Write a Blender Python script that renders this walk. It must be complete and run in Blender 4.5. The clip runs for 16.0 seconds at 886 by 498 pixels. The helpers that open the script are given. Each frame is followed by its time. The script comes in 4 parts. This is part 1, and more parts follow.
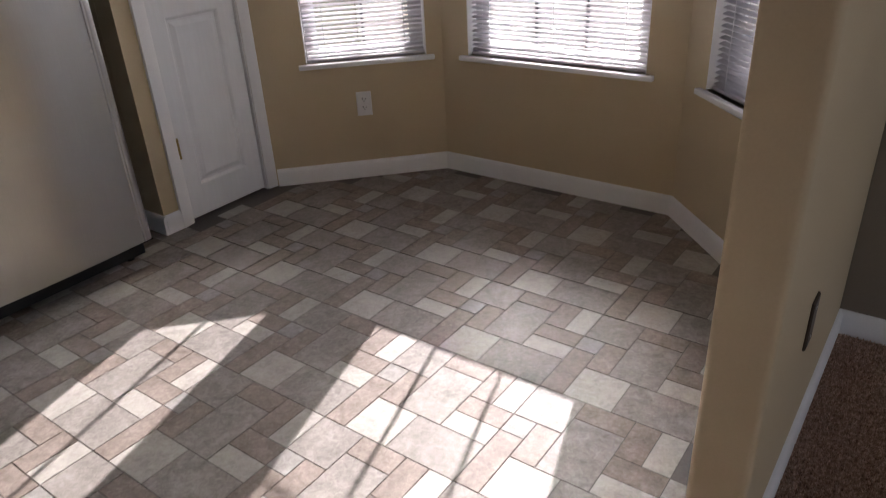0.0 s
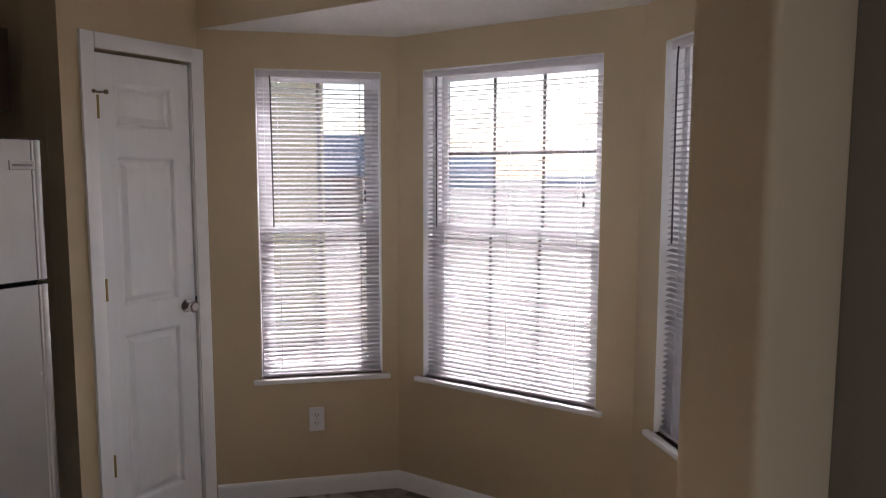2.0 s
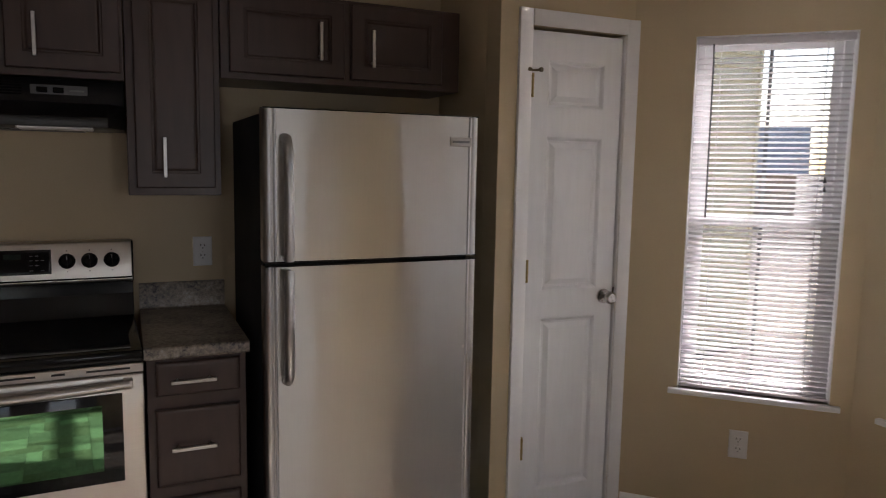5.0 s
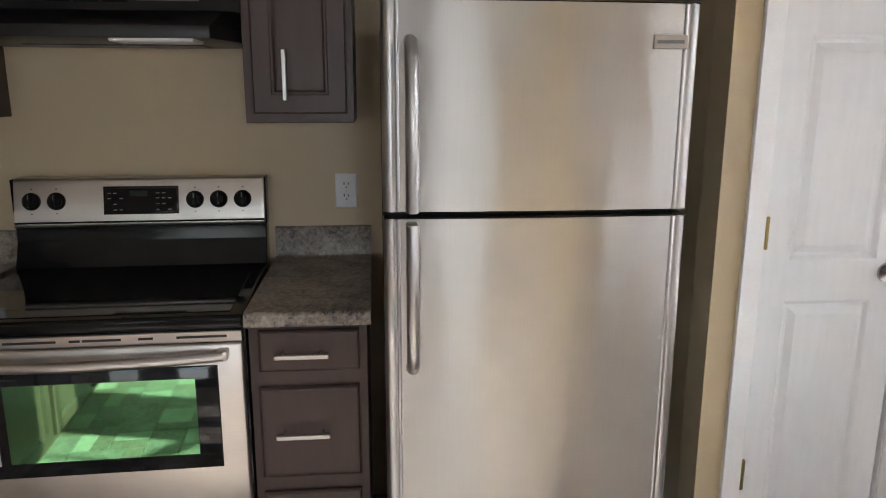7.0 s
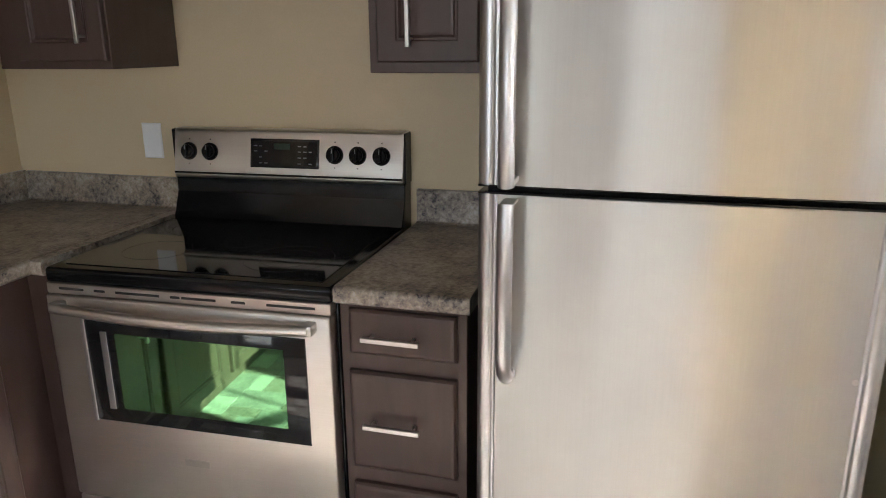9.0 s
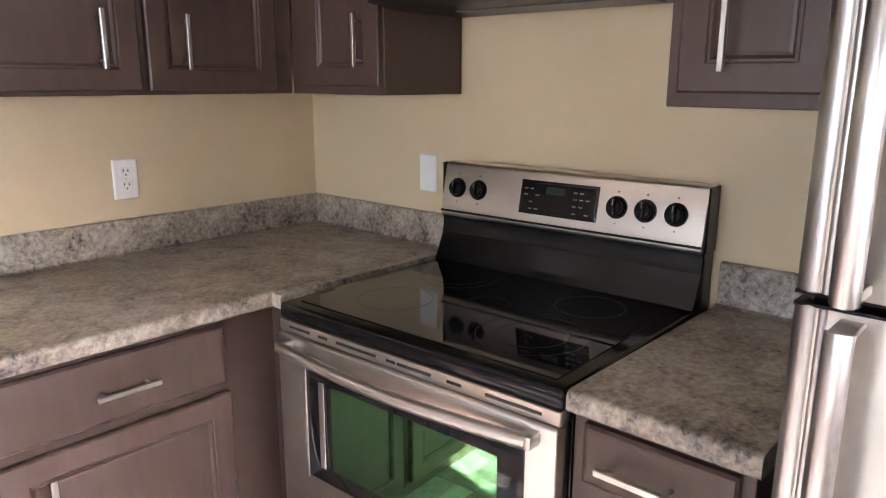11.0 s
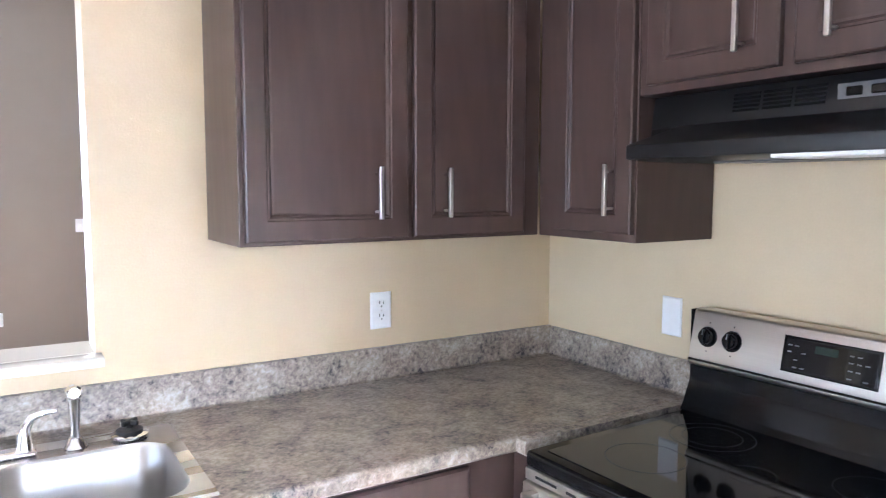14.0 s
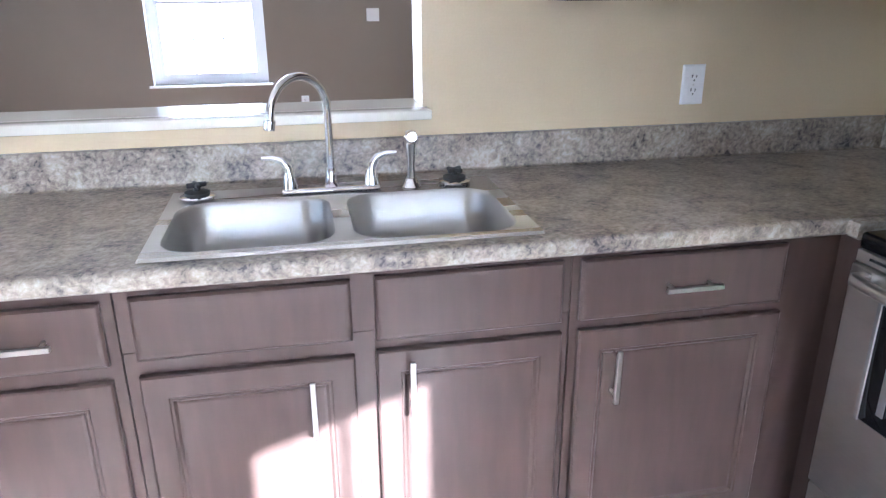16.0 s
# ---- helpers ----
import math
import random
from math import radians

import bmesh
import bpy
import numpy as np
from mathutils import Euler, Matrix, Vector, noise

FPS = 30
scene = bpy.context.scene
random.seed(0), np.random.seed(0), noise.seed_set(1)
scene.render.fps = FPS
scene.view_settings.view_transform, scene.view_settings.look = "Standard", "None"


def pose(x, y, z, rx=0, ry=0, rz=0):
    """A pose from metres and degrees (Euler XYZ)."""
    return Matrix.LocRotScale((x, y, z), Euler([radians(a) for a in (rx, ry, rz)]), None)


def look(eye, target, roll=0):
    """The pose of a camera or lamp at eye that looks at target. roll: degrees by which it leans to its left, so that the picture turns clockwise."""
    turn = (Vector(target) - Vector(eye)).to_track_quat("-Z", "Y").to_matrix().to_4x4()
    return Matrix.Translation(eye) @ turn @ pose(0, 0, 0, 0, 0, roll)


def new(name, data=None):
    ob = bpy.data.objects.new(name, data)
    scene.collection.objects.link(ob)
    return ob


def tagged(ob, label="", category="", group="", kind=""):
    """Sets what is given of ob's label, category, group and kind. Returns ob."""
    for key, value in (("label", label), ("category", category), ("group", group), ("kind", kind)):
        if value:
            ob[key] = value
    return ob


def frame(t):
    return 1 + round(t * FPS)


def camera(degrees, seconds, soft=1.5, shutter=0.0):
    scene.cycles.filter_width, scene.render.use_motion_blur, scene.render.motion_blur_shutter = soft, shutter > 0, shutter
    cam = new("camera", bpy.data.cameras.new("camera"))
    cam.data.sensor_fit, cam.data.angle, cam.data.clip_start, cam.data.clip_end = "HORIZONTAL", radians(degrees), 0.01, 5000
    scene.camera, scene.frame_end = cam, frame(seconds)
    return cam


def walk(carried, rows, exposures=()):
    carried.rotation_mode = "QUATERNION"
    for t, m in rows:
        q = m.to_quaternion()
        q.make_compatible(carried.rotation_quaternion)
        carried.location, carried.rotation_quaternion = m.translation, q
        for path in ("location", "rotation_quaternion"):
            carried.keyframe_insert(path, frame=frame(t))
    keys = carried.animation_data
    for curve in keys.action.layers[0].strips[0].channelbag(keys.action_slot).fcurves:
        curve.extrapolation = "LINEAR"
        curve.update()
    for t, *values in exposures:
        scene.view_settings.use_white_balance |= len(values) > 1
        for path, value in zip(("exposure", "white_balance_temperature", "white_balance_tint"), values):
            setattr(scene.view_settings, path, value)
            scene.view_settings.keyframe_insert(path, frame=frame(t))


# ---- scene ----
cam = camera(63.7, 16.0, soft=1.0, shutter=0.2)
PATH = [
    (0, (3.21, 1.218, 1.324), (2.14, 2.631, 0.397), -3.2),
    (0.5, (3.192, 1.246, 1.366), (2.123, 2.764, 0.623), -2.4),
    (1, (3.223, 1.270, 1.418), (2.107, 2.842, 0.887), -1.8),
    (1.5, (3.220, 1.284, 1.473), (2.146, 2.936, 1.134), 0.2),
    (2, (3.223, 1.294, 1.534), (2.122, 2.951, 1.324), 0.1),
    (2.5, (3.235, 1.298, 1.575), (2.143, 2.973, 1.528), 0.3),
    (3, (3.242, 1.254, 1.558), (2.084, 2.885, 1.556), -0.5),
    (3.5, (3.228, 1.287, 1.534), (1.814, 2.696, 1.414), -1.1),
    (4, (3.243, 1.355, 1.495), (1.639, 2.532, 1.292), 0.4),
    (4.5, (3.139, 1.425, 1.463), (1.411, 2.396, 1.196), 0.5),
    (5, (2.961, 1.454, 1.48), (1.147, 2.263, 1.247), 1.0),
    (5.2, (2.906, 1.466, 1.462), (1.072, 2.217, 1.197), 0.6),
    (7.3, (2.315, 1.916, 1.436), (0.357, 1.966, 1.032), -0.3),
    (7.5, (2.277, 1.98, 1.423), (0.315, 1.93, 1.037), -0.7),
    (8, (2.218, 2.137, 1.43), (0.29, 1.867, 0.972), -0.6),
    (8.2, (2.202, 2.176, 1.426), (0.287, 1.845, 0.952), -0.4),
    (10.3, (1.71, 2.058, 1.425), (0.074, 1.055, 0.859), -0.3),
    (10.5, (1.683, 2.064, 1.392), (0.116, 0.943, 0.854), 0.2),
    (11, (1.602, 2.073, 1.407), (0.158, 0.768, 0.946), 0.2),
    (11.5, (1.55, 2.077, 1.476), (0.011, 0.817, 1.269), -0.7),
    (12, (1.537, 2.075, 1.536), (-0.018, 0.818, 1.498), -0.8),
    (12.5, (1.57, 2.064, 1.562), (0.065, 0.748, 1.604), -0.4),
    (13, (1.629, 2.031, 1.553), (0.244, 0.589, 1.537), -0.5),
    (13.5, (1.648, 2.021, 1.526), (0.443, 0.428, 1.43), 0.6),
    (14, (1.693, 1.997, 1.517), (0.645, 0.303, 1.339), 0.1),
    (14.5, (1.726, 1.989, 1.474), (0.816, 0.231, 1.192), 0.2),
    (15, (1.757, 1.988, 1.441), (1.002, 0.185, 1.019), -0.3),
    (15.5, (1.812, 1.977, 1.423), (1.269, 0.133, 0.87), 0.6),
    (16, (1.848, 1.968, 1.4), (1.475, 0.129, 0.71), -0.3),
]
# auto exposure of the carried camera: seconds, stops, kelvin, tint
EXPOSURES = [(0.0, 2.35, 6300, 20), (1.5, 2.32, 6350, 21), (2.5, 2.0, 6300, 22), (3.5, 1.80, 6300, 22), (5.2, 2.5, 6600, 18), (7.3, 3.78, 6200, 13), (8.2, 4.02, 6200, 12), (10.5, 4.75, 6150, 17), (12.5, 5.62, 5880, 22), (14.0, 5.65, 5200, 15), (15.0, 5.27, 5150, 15), (16.0, 4.77, 5080, 13)]
walk(cam, [(t, look(eye, target, roll)) for t, eye, target, roll in PATH], EXPOSURES)

# ---- sky, sun and lamps ----
world = bpy.data.worlds.new("sky")
scene.world = world
world.use_nodes = True
wn = world.node_tree.nodes
sky = wn.new("ShaderNodeTexSky")
sky.sky_type = "NISHITA"
sky.sun_disc = False
sky.dust_density = 0.5
SUN_WAY = Vector((0.302, -1.0, -0.450)).normalized()
sky.sun_elevation = math.asin(-SUN_WAY.z)
sky.sun_rotation = math.atan2(-SUN_WAY.x, -SUN_WAY.y)
world.node_tree.links.new(sky.outputs[0], wn["Background"].inputs[0])
wn["Background"].inputs[1].default_value = 0.085

sun = new("sun", bpy.data.lights.new("sun", "SUN"))
sun.data.energy = 3.8
sun.data.angle = radians(0.5)
sun.data.color = (1.0, 0.96, 0.90)
sun.matrix_world = look((0, 0, 10), Vector((0, 0, 10)) + SUN_WAY)


def window_lamp(name, eye, target, w, h, power):
    lamp = new(name, bpy.data.lights.new(name, "AREA"))
    lamp.data.shape, lamp.data.size, lamp.data.size_y, lamp.data.energy = "RECTANGLE", w, h, power
    lamp.data.color = (0.93, 0.97, 1.0)
    lamp.matrix_world = look(eye, target)
    return lamp


window_lamp("living_daylight", (2.59, -5.25, 1.3), (2.59, 0, 1.2), 0.85, 1.4, 11)
# lamps of two unseen east windows, added to light the east-facing fronts
window_lamp("living_daylight_east", (7.22, 2.6, 1.3), (0, 2.6, 1.1), 1.05, 1.35, 2.8)
window_lamp("living_daylight_east_far", (7.22, 0.25, 1.3), (0, 1.2, 1.1), 1.05, 1.35, 1.2)


# ---- materials ----
def material(name, color, rough=0.5, metal=0.0, vary=0.12, scale=3.0, grain=90.0, bump=0.05, stretch=(1, 1, 1), coat=0.0, spec=0.5, rough_vary=0.08):
    m = bpy.data.materials.new(name)
    m.use_nodes = True
    n, ln = m.node_tree.nodes, m.node_tree.links
    b = n["Principled BSDF"]
    co = n.new("ShaderNodeTexCoord")
    mp = n.new("ShaderNodeMapping")
    mp.inputs["Scale"].default_value = stretch
    ln.new(co.outputs["Object"], mp.inputs[0])
    big, fine = n.new("ShaderNodeTexNoise"), n.new("ShaderNodeTexNoise")
    big.inputs["Scale"].default_value, big.inputs["Detail"].default_value = scale, 3
    fine.inputs["Scale"].default_value, fine.inputs["Detail"].default_value = grain, 3
    for t in (big, fine):
        ln.new(mp.outputs[0], t.inputs["Vector"])
    add = n.new("ShaderNodeMath")
    add.operation = "ADD"
    ln.new(big.outputs[0], add.inputs[0])
    ln.new(fine.outputs[0], add.inputs[1])
    ramp = n.new("ShaderNodeMapRange")
    ramp.inputs["From Min"].default_value, ramp.inputs["From Max"].default_value = 0.7, 1.3
    ramp.inputs["To Min"].default_value, ramp.inputs["To Max"].default_value = 1 - vary, 1 + vary
    ln.new(add.outputs[0], ramp.inputs[0])
    mul = n.new("ShaderNodeVectorMath")
    mul.operation = "SCALE"
    mul.inputs[0].default_value = color
    ln.new(ramp.outputs[0], mul.inputs["Scale"])
    ln.new(mul.outputs[0], b.inputs["Base Color"])
    rr = n.new("ShaderNodeMapRange")
    rr.inputs["From Min"].default_value, rr.inputs["From Max"].default_value = 0.3, 0.7
    rr.inputs["To Min"].default_value, rr.inputs["To Max"].default_value = max(0.0, rough - rough_vary), rough + rough_vary
    ln.new(big.outputs[0], rr.inputs[0])
    ln.new(rr.outputs[0], b.inputs["Roughness"])
    b.inputs["Metallic"].default_value = metal
    b.inputs["Specular IOR Level"].default_value = spec
    b.inputs["Coat Weight"].default_value = coat
    if bump:
        bp = n.new("ShaderNodeBump")
        bp.inputs["Strength"].default_value = bump
        bp.inputs["Distance"].default_value = 0.004
        ln.new(fine.outputs[0], bp.inputs["Height"])
        ln.new(bp.outputs[0], b.inputs["Normal"])
    return m


def ramp_material(name, stops, rough, scales, bump=0.1, distort=1.0, by_object=0.0, spec=0.5):
    """A mottled surface: two noises mixed and sent through colour stops."""
    m = bpy.data.materials.new(name)
    m.use_nodes = True
    n, ln = m.node_tree.nodes, m.node_tree.links
    b = n["Principled BSDF"]
    co = n.new("ShaderNodeTexCoord")
    info = n.new("ShaderNodeObjectInfo")
    shift = n.new("ShaderNodeVectorMath")
    shift.operation = "MULTIPLY_ADD"
    ln.new(info.outputs["Random"], shift.inputs[0])
    shift.inputs[1].default_value = (37 * by_object, 53 * by_object, 0)
    ln.new(co.outputs["Object"], shift.inputs[2])
    tex = []
    for s in scales:
        t = n.new("ShaderNodeTexNoise")
        t.inputs["Scale"].default_value, t.inputs["Detail"].default_value = s, 6
        t.inputs["Roughness"].default_value, t.inputs["Distortion"].default_value = 0.65, distort
        ln.new(shift.outputs[0], t.inputs["Vector"])
        tex.append(t)
    mix = n.new("ShaderNodeMix")
    mix.inputs[0].default_value = 0.5
    ln.new(tex[0].outputs[0], mix.inputs[2])
    ln.new(tex[1].outputs[0], mix.inputs[3])
    cr = n.new("ShaderNodeValToRGB")
    while len(cr.color_ramp.elements) < len(stops):
        cr.color_ramp.elements.new(0.5)
    for e, (p, c) in zip(cr.color_ramp.elements, stops):
        e.position, e.color = p, (*c, 1)
    ln.new(mix.outputs[0], cr.inputs[0])
    ln.new(cr.outputs[0], b.inputs["Base Color"])
    b.inputs["Roughness"].default_value = rough
    b.inputs["Specular IOR Level"].default_value = spec
    bp = n.new("ShaderNodeBump")
    bp.inputs["Strength"].default_value, bp.inputs["Distance"].default_value = bump, 0.003
    ln.new(tex[1].outputs[0], bp.inputs["Height"])
    ln.new(bp.outputs[0], b.inputs["Normal"])
    return m


M_WALL = material("wheat_wall_paint", (0.60, 0.49, 0.32), 0.55, vary=0.03, scale=1.2, grain=160, bump=0.12, rough_vary=0.05)
M_WALL_LIVING = material("taupe_wall_paint", (0.25, 0.212, 0.17), 0.6, vary=0.04, scale=1.5, grain=140, bump=0.25)
M_CEIL = material("ceiling_texture", (0.85, 0.84, 0.81), 0.8, vary=0.05, scale=6, grain=60, bump=0.9)
M_TRIM = material("white_trim_paint", (0.89, 0.90, 0.91), 0.38, vary=0.03, scale=5, grain=160, bump=0.06)
M_DOOR = material("white_door_paint", (0.88, 0.90, 0.92), 0.4, vary=0.03, scale=3, grain=50, bump=0.12, stretch=(1, 1, 0.12))
M_VINYL = material("white_vinyl", (0.8, 0.8, 0.82), 0.4, vary=0.02, bump=0.0)
M_SLAT = material("blind_slat", (0.72, 0.70, 0.73), 0.45, vary=0.03, bump=0.0)
M_CAB = material("espresso_cabinet", (0.064, 0.0398, 0.0322), 0.35, vary=0.09, scale=2.5, grain=38, bump=0.03, stretch=(1.6, 1.6, 0.22), spec=0.42, rough_vary=0.04)
M_STEEL = material("brushed_stainless", (0.52, 0.502, 0.470), 0.35, metal=1.0, vary=0.03, scale=1.5, grain=240, bump=0.008, stretch=(1.5, 1.5, 0.03), rough_vary=0.02)
M_STEEL_H = material("brushed_stainless_level", (0.64, 0.60, 0.555), 0.32, metal=1.0, vary=0.04, scale=2.0, grain=240, bump=0.01, stretch=(2, 0.04, 2), rough_vary=0.02)


def wood_grain(m, depth):
    """Long wavering growth lines under the stain, drawn out along the height."""
    n, ln = m.node_tree.nodes, m.node_tree.links
    b = n["Principled BSDF"]
    co, info = n.new("ShaderNodeTexCoord"), n.new("ShaderNodeObjectInfo")
    shift, mp, wave = n.new("ShaderNodeVectorMath"), n.new("ShaderNodeMapping"), n.new("ShaderNodeTexWave")
    shift.operation = "MULTIPLY_ADD"
    shift.inputs[1].default_value = (3.1, 2.3, 1.7)
    ln.new(info.outputs["Random"], shift.inputs[0])
    ln.new(co.outputs["Object"], shift.inputs[2])
    mp.inputs["Scale"].default_value = (1, 1, 0.16)
    ln.new(shift.outputs[0], mp.inputs[0])
    wave.wave_type, wave.bands_direction = "BANDS", "DIAGONAL"
    wave.inputs["Scale"].default_value, wave.inputs["Distortion"].default_value = 9.0, 7.0
    wave.inputs["Detail"].default_value, wave.inputs["Detail Scale"].default_value = 3.0, 1.4
    ln.new(mp.outputs[0], wave.inputs["Vector"])
    rng = n.new("ShaderNodeMapRange")
    rng.inputs["To Min"].default_value, rng.inputs["To Max"].default_value = 1 - depth, 1 + depth
    ln.new(wave.outputs["Fac"], rng.inputs[0])
    mul = n.new("ShaderNodeVectorMath")
    mul.operation = "SCALE"
    old = b.inputs["Base Color"].links[0].from_socket
    ln.new(old, mul.inputs[0])
    ln.new(rng.outputs[0], mul.inputs["Scale"])
    ln.new(mul.outputs[0], b.inputs["Base Color"])
    bp = n.new("ShaderNodeBump")
    bp.inputs["Strength"].default_value, bp.inputs["Distance"].default_value = 0.06, 0.0012
    ln.new(wave.outputs["Fac"], bp.inputs["Height"])
    ln.new(b.inputs["Normal"].links[0].from_socket, bp.inputs["Normal"])
    ln.new(bp.outputs[0], b.inputs["Normal"])


wood_grain(M_CAB, 0.045)


def brushed(m, aniso, wave):
    """Stretches the gloss along the height, as level brush lines do, and lets the sheet buckle a little."""
    n, ln = m.node_tree.nodes, m.node_tree.links
    b = n["Principled BSDF"]
    tan = n.new("ShaderNodeTangent")
    tan.direction_type, tan.axis = "RADIAL", "Z"
    ln.new(tan.outputs[0], b.inputs["Tangent"])
    b.inputs["Anisotropic"].default_value = aniso
    b.inputs["Anisotropic Rotation"].default_value = 0.25
    co, mp, no, bp = n.new("ShaderNodeTexCoord"), n.new("ShaderNodeMapping"), n.new("ShaderNodeTexNoise"), n.new("ShaderNodeBump")
    mp.inputs["Scale"].default_value = (1, 1, 0.22)
    no.inputs["Scale"].default_value, no.inputs["Detail"].default_value = 7.0, 0.5
    bp.inputs["Strength"].default_value, bp.inputs["Distance"].default_value = 1.0, wave
    ln.new(co.outputs["Object"], mp.inputs[0])
    ln.new(mp.outputs[0], no.inputs["Vector"])
    ln.new(no.outputs[0], bp.inputs["Height"])
    old = b.inputs["Normal"].links[0].from_node
    ln.new(old.outputs[0], bp.inputs["Normal"])
    ln.new(bp.outputs[0], b.inputs["Normal"])


brushed(M_STEEL, 0.85, 0.008)
M_EDGE = material("satin_door_edge", (0.52, 0.52, 0.53), 0.30, metal=1.0, vary=0.02, bump=0.0, rough_vary=0.02)
# cream mixed into the ledge's white stands in for the wall's reflection
M_LEDGE = material("glossy_ledge_paint", (0.76, 0.73, 0.65), 0.09, vary=0.02, scale=5, grain=120, bump=0.01, rough_vary=0.02)
M_SINK = material("sink_stainless", (0.52, 0.515, 0.50), 0.32, metal=1.0, vary=0.03, scale=3, grain=200, bump=0.006, stretch=(0.2, 3, 3), rough_vary=0.03)
M_SINKRIM = material("sink_rim_steel", (0.57, 0.56, 0.545), 0.28, metal=1.0, vary=0.04, scale=3, grain=200, bump=0.006, stretch=(0.2, 3, 3), rough_vary=0.03)
M_CHROME = material("chrome", (0.82, 0.82, 0.83), 0.07, metal=1.0, vary=0.02, bump=0.0, rough_vary=0.03)
M_NICKEL = material("satin_nickel_pull", (0.66, 0.645, 0.62), 0.28, metal=1.0, vary=0.03, bump=0.0, rough_vary=0.03)
M_BRASS = material("brass_hinge", (0.38, 0.30, 0.13), 0.38, metal=1.0, vary=0.1, bump=0.0)
M_AGED = material("tarnished_hinge_metal", (0.20, 0.17, 0.12), 0.4, metal=1.0, vary=0.15, bump=0.0)
M_KNOB = material("satin_steel_knob", (0.42, 0.40, 0.38), 0.22, metal=1.0, vary=0.03, bump=0.0, rough_vary=0.03)
M_BLACK = material("black_enamel", (0.005, 0.005, 0.0055), 0.14, vary=0.1, bump=0.0, rough_vary=0.04, spec=0.35)
M_HOOD = material("satin_black_hood", (0.009, 0.0087, 0.0095), 0.34, vary=0.1, bump=0.02, rough_vary=0.04, spec=0.5)
M_VENT = material("vent_hole", (0.003, 0.003, 0.003), 0.8, vary=0.0, bump=0.0, spec=0.1)
M_BLACK_TEX = material("black_textured_steel", (0.030, 0.033, 0.038), 0.62, vary=0.12, grain=300, bump=0.3, spec=0.15)
M_GLASSTOP = material("black_glass_cooktop", (0.008, 0.008, 0.009), 0.05, vary=0.1, bump=0.0, rough_vary=0.02)
M_RING = material("cooktop_ring_print", (0.10, 0.10, 0.10), 0.15, bump=0.0)
M_OVEN = material("coated_oven_glass", (0.165, 0.40, 0.195), 0.03, metal=1.0, vary=0.03, bump=0.0, rough_vary=0.01)
M_OVENRIM = material("black_oven_glass", (0.006, 0.006, 0.007), 0.06, vary=0.05, bump=0.0, rough_vary=0.02)
M_PLASTIC = material("white_plastic", (0.80, 0.80, 0.80), 0.35, vary=0.02, bump=0.0)
M_SLOT = material("dark_slot", (0.02, 0.02, 0.02), 0.6, bump=0.0)
M_PRINT = material("pale_print", (0.20, 0.20, 0.20), 0.5, bump=0.0)
M_DISPLAY = material("display_window", (0.02, 0.035, 0.028), 0.15, bump=0.0)
M_RUBBER = material("black_rubber", (0.012, 0.012, 0.012), 0.55, bump=0.1)
M_CORD = material("blind_cord", (0.72, 0.71, 0.72), 0.7, bump=0.0)
M_WAND = material("clear_wand", (0.10, 0.10, 0.11), 0.2, bump=0.0)
M_COUNTER = ramp_material("mottled_laminate", [(0.385, (0.040, 0.034, 0.037)), (0.415, (0.135, 0.114, 0.104)), (0.485, (0.246, 0.207, 0.168)), (0.55, (0.35, 0.305, 0.25)), (0.64, (0.46, 0.43, 0.40))], 0.30, (13, 75), bump=0.04, distort=0.5)
M_CARPET = ramp_material("brown_carpet", [(0.38, (0.13, 0.075, 0.052)), (0.5, (0.44, 0.295, 0.22)), (0.62, (0.80, 0.62, 0.50))], 0.95, (90, 170), bump=1.0, distort=0.2)
M_GROUND = ramp_material("dry_ground", [(0.3, (0.29, 0.24, 0.20)), (0.5, (0.32, 0.275, 0.23)), (0.7, (0.36, 0.31, 0.265))], 0.95, (0.4, 6), bump=0.4)
M_SIDING = material("yellow_siding", (0.90, 0.82, 0.58), 0.6, vary=0.05, bump=0.1)
M_ROOF = material("grey_roof_shingle", (0.50, 0.50, 0.50), 0.8, vary=0.2, scale=2, grain=12, bump=0.3)
# roof colour paled to stand in for haze over the distance
M_ROOF_HAZED = material("haze_paled_roof", (0.80, 0.79, 0.77), 0.8, vary=0.1, scale=2, grain=12, bump=0.2)
M_BRICK = material("far_brick", (0.50, 0.40, 0.33), 0.85, vary=0.2, scale=3, grain=20, bump=0.3)
M_GROUT = material("vinyl_joint", (0.085, 0.075, 0.065), 0.6, vary=0.15, bump=0.1)
TILE_STOPS = {
    "pale": [(0.32, (0.263, 0.246, 0.218)), (0.5, (0.359, 0.337, 0.300)), (0.68, (0.439, 0.416, 0.375))],
    "grey": [(0.32, (0.141, 0.126, 0.112)), (0.5, (0.234, 0.213, 0.191)), (0.68, (0.332, 0.306, 0.278))],
    "brown": [(0.32, (0.132, 0.104, 0.086)), (0.5, (0.213, 0.176, 0.149)), (0.68, (0.312, 0.268, 0.232))],
    "sand": [(0.32, (0.171, 0.161, 0.146)), (0.5, (0.254, 0.242, 0.222)), (0.68, (0.341, 0.33, 0.305))],
}
M_TILE = {k: ramp_material("vinyl_tile_" + k, v, 0.58, (13, 60), bump=0.16, distort=0.8, by_object=1.0, spec=0.20) for k, v in TILE_STOPS.items()}

M_PANE = bpy.data.materials.new("window_glass")
M_PANE.use_nodes = True
_b = M_PANE.node_tree.nodes["Principled BSDF"]
_b.inputs["Transmission Weight"].default_value = 1.0
_b.inputs["Roughness"].default_value = 0.0
_b.inputs["Base Color"].default_value = (0.38, 0.393, 0.406, 1)   # grey tint darkens the bright view outside so the slats show
_b.inputs["IOR"].default_value = 1.45


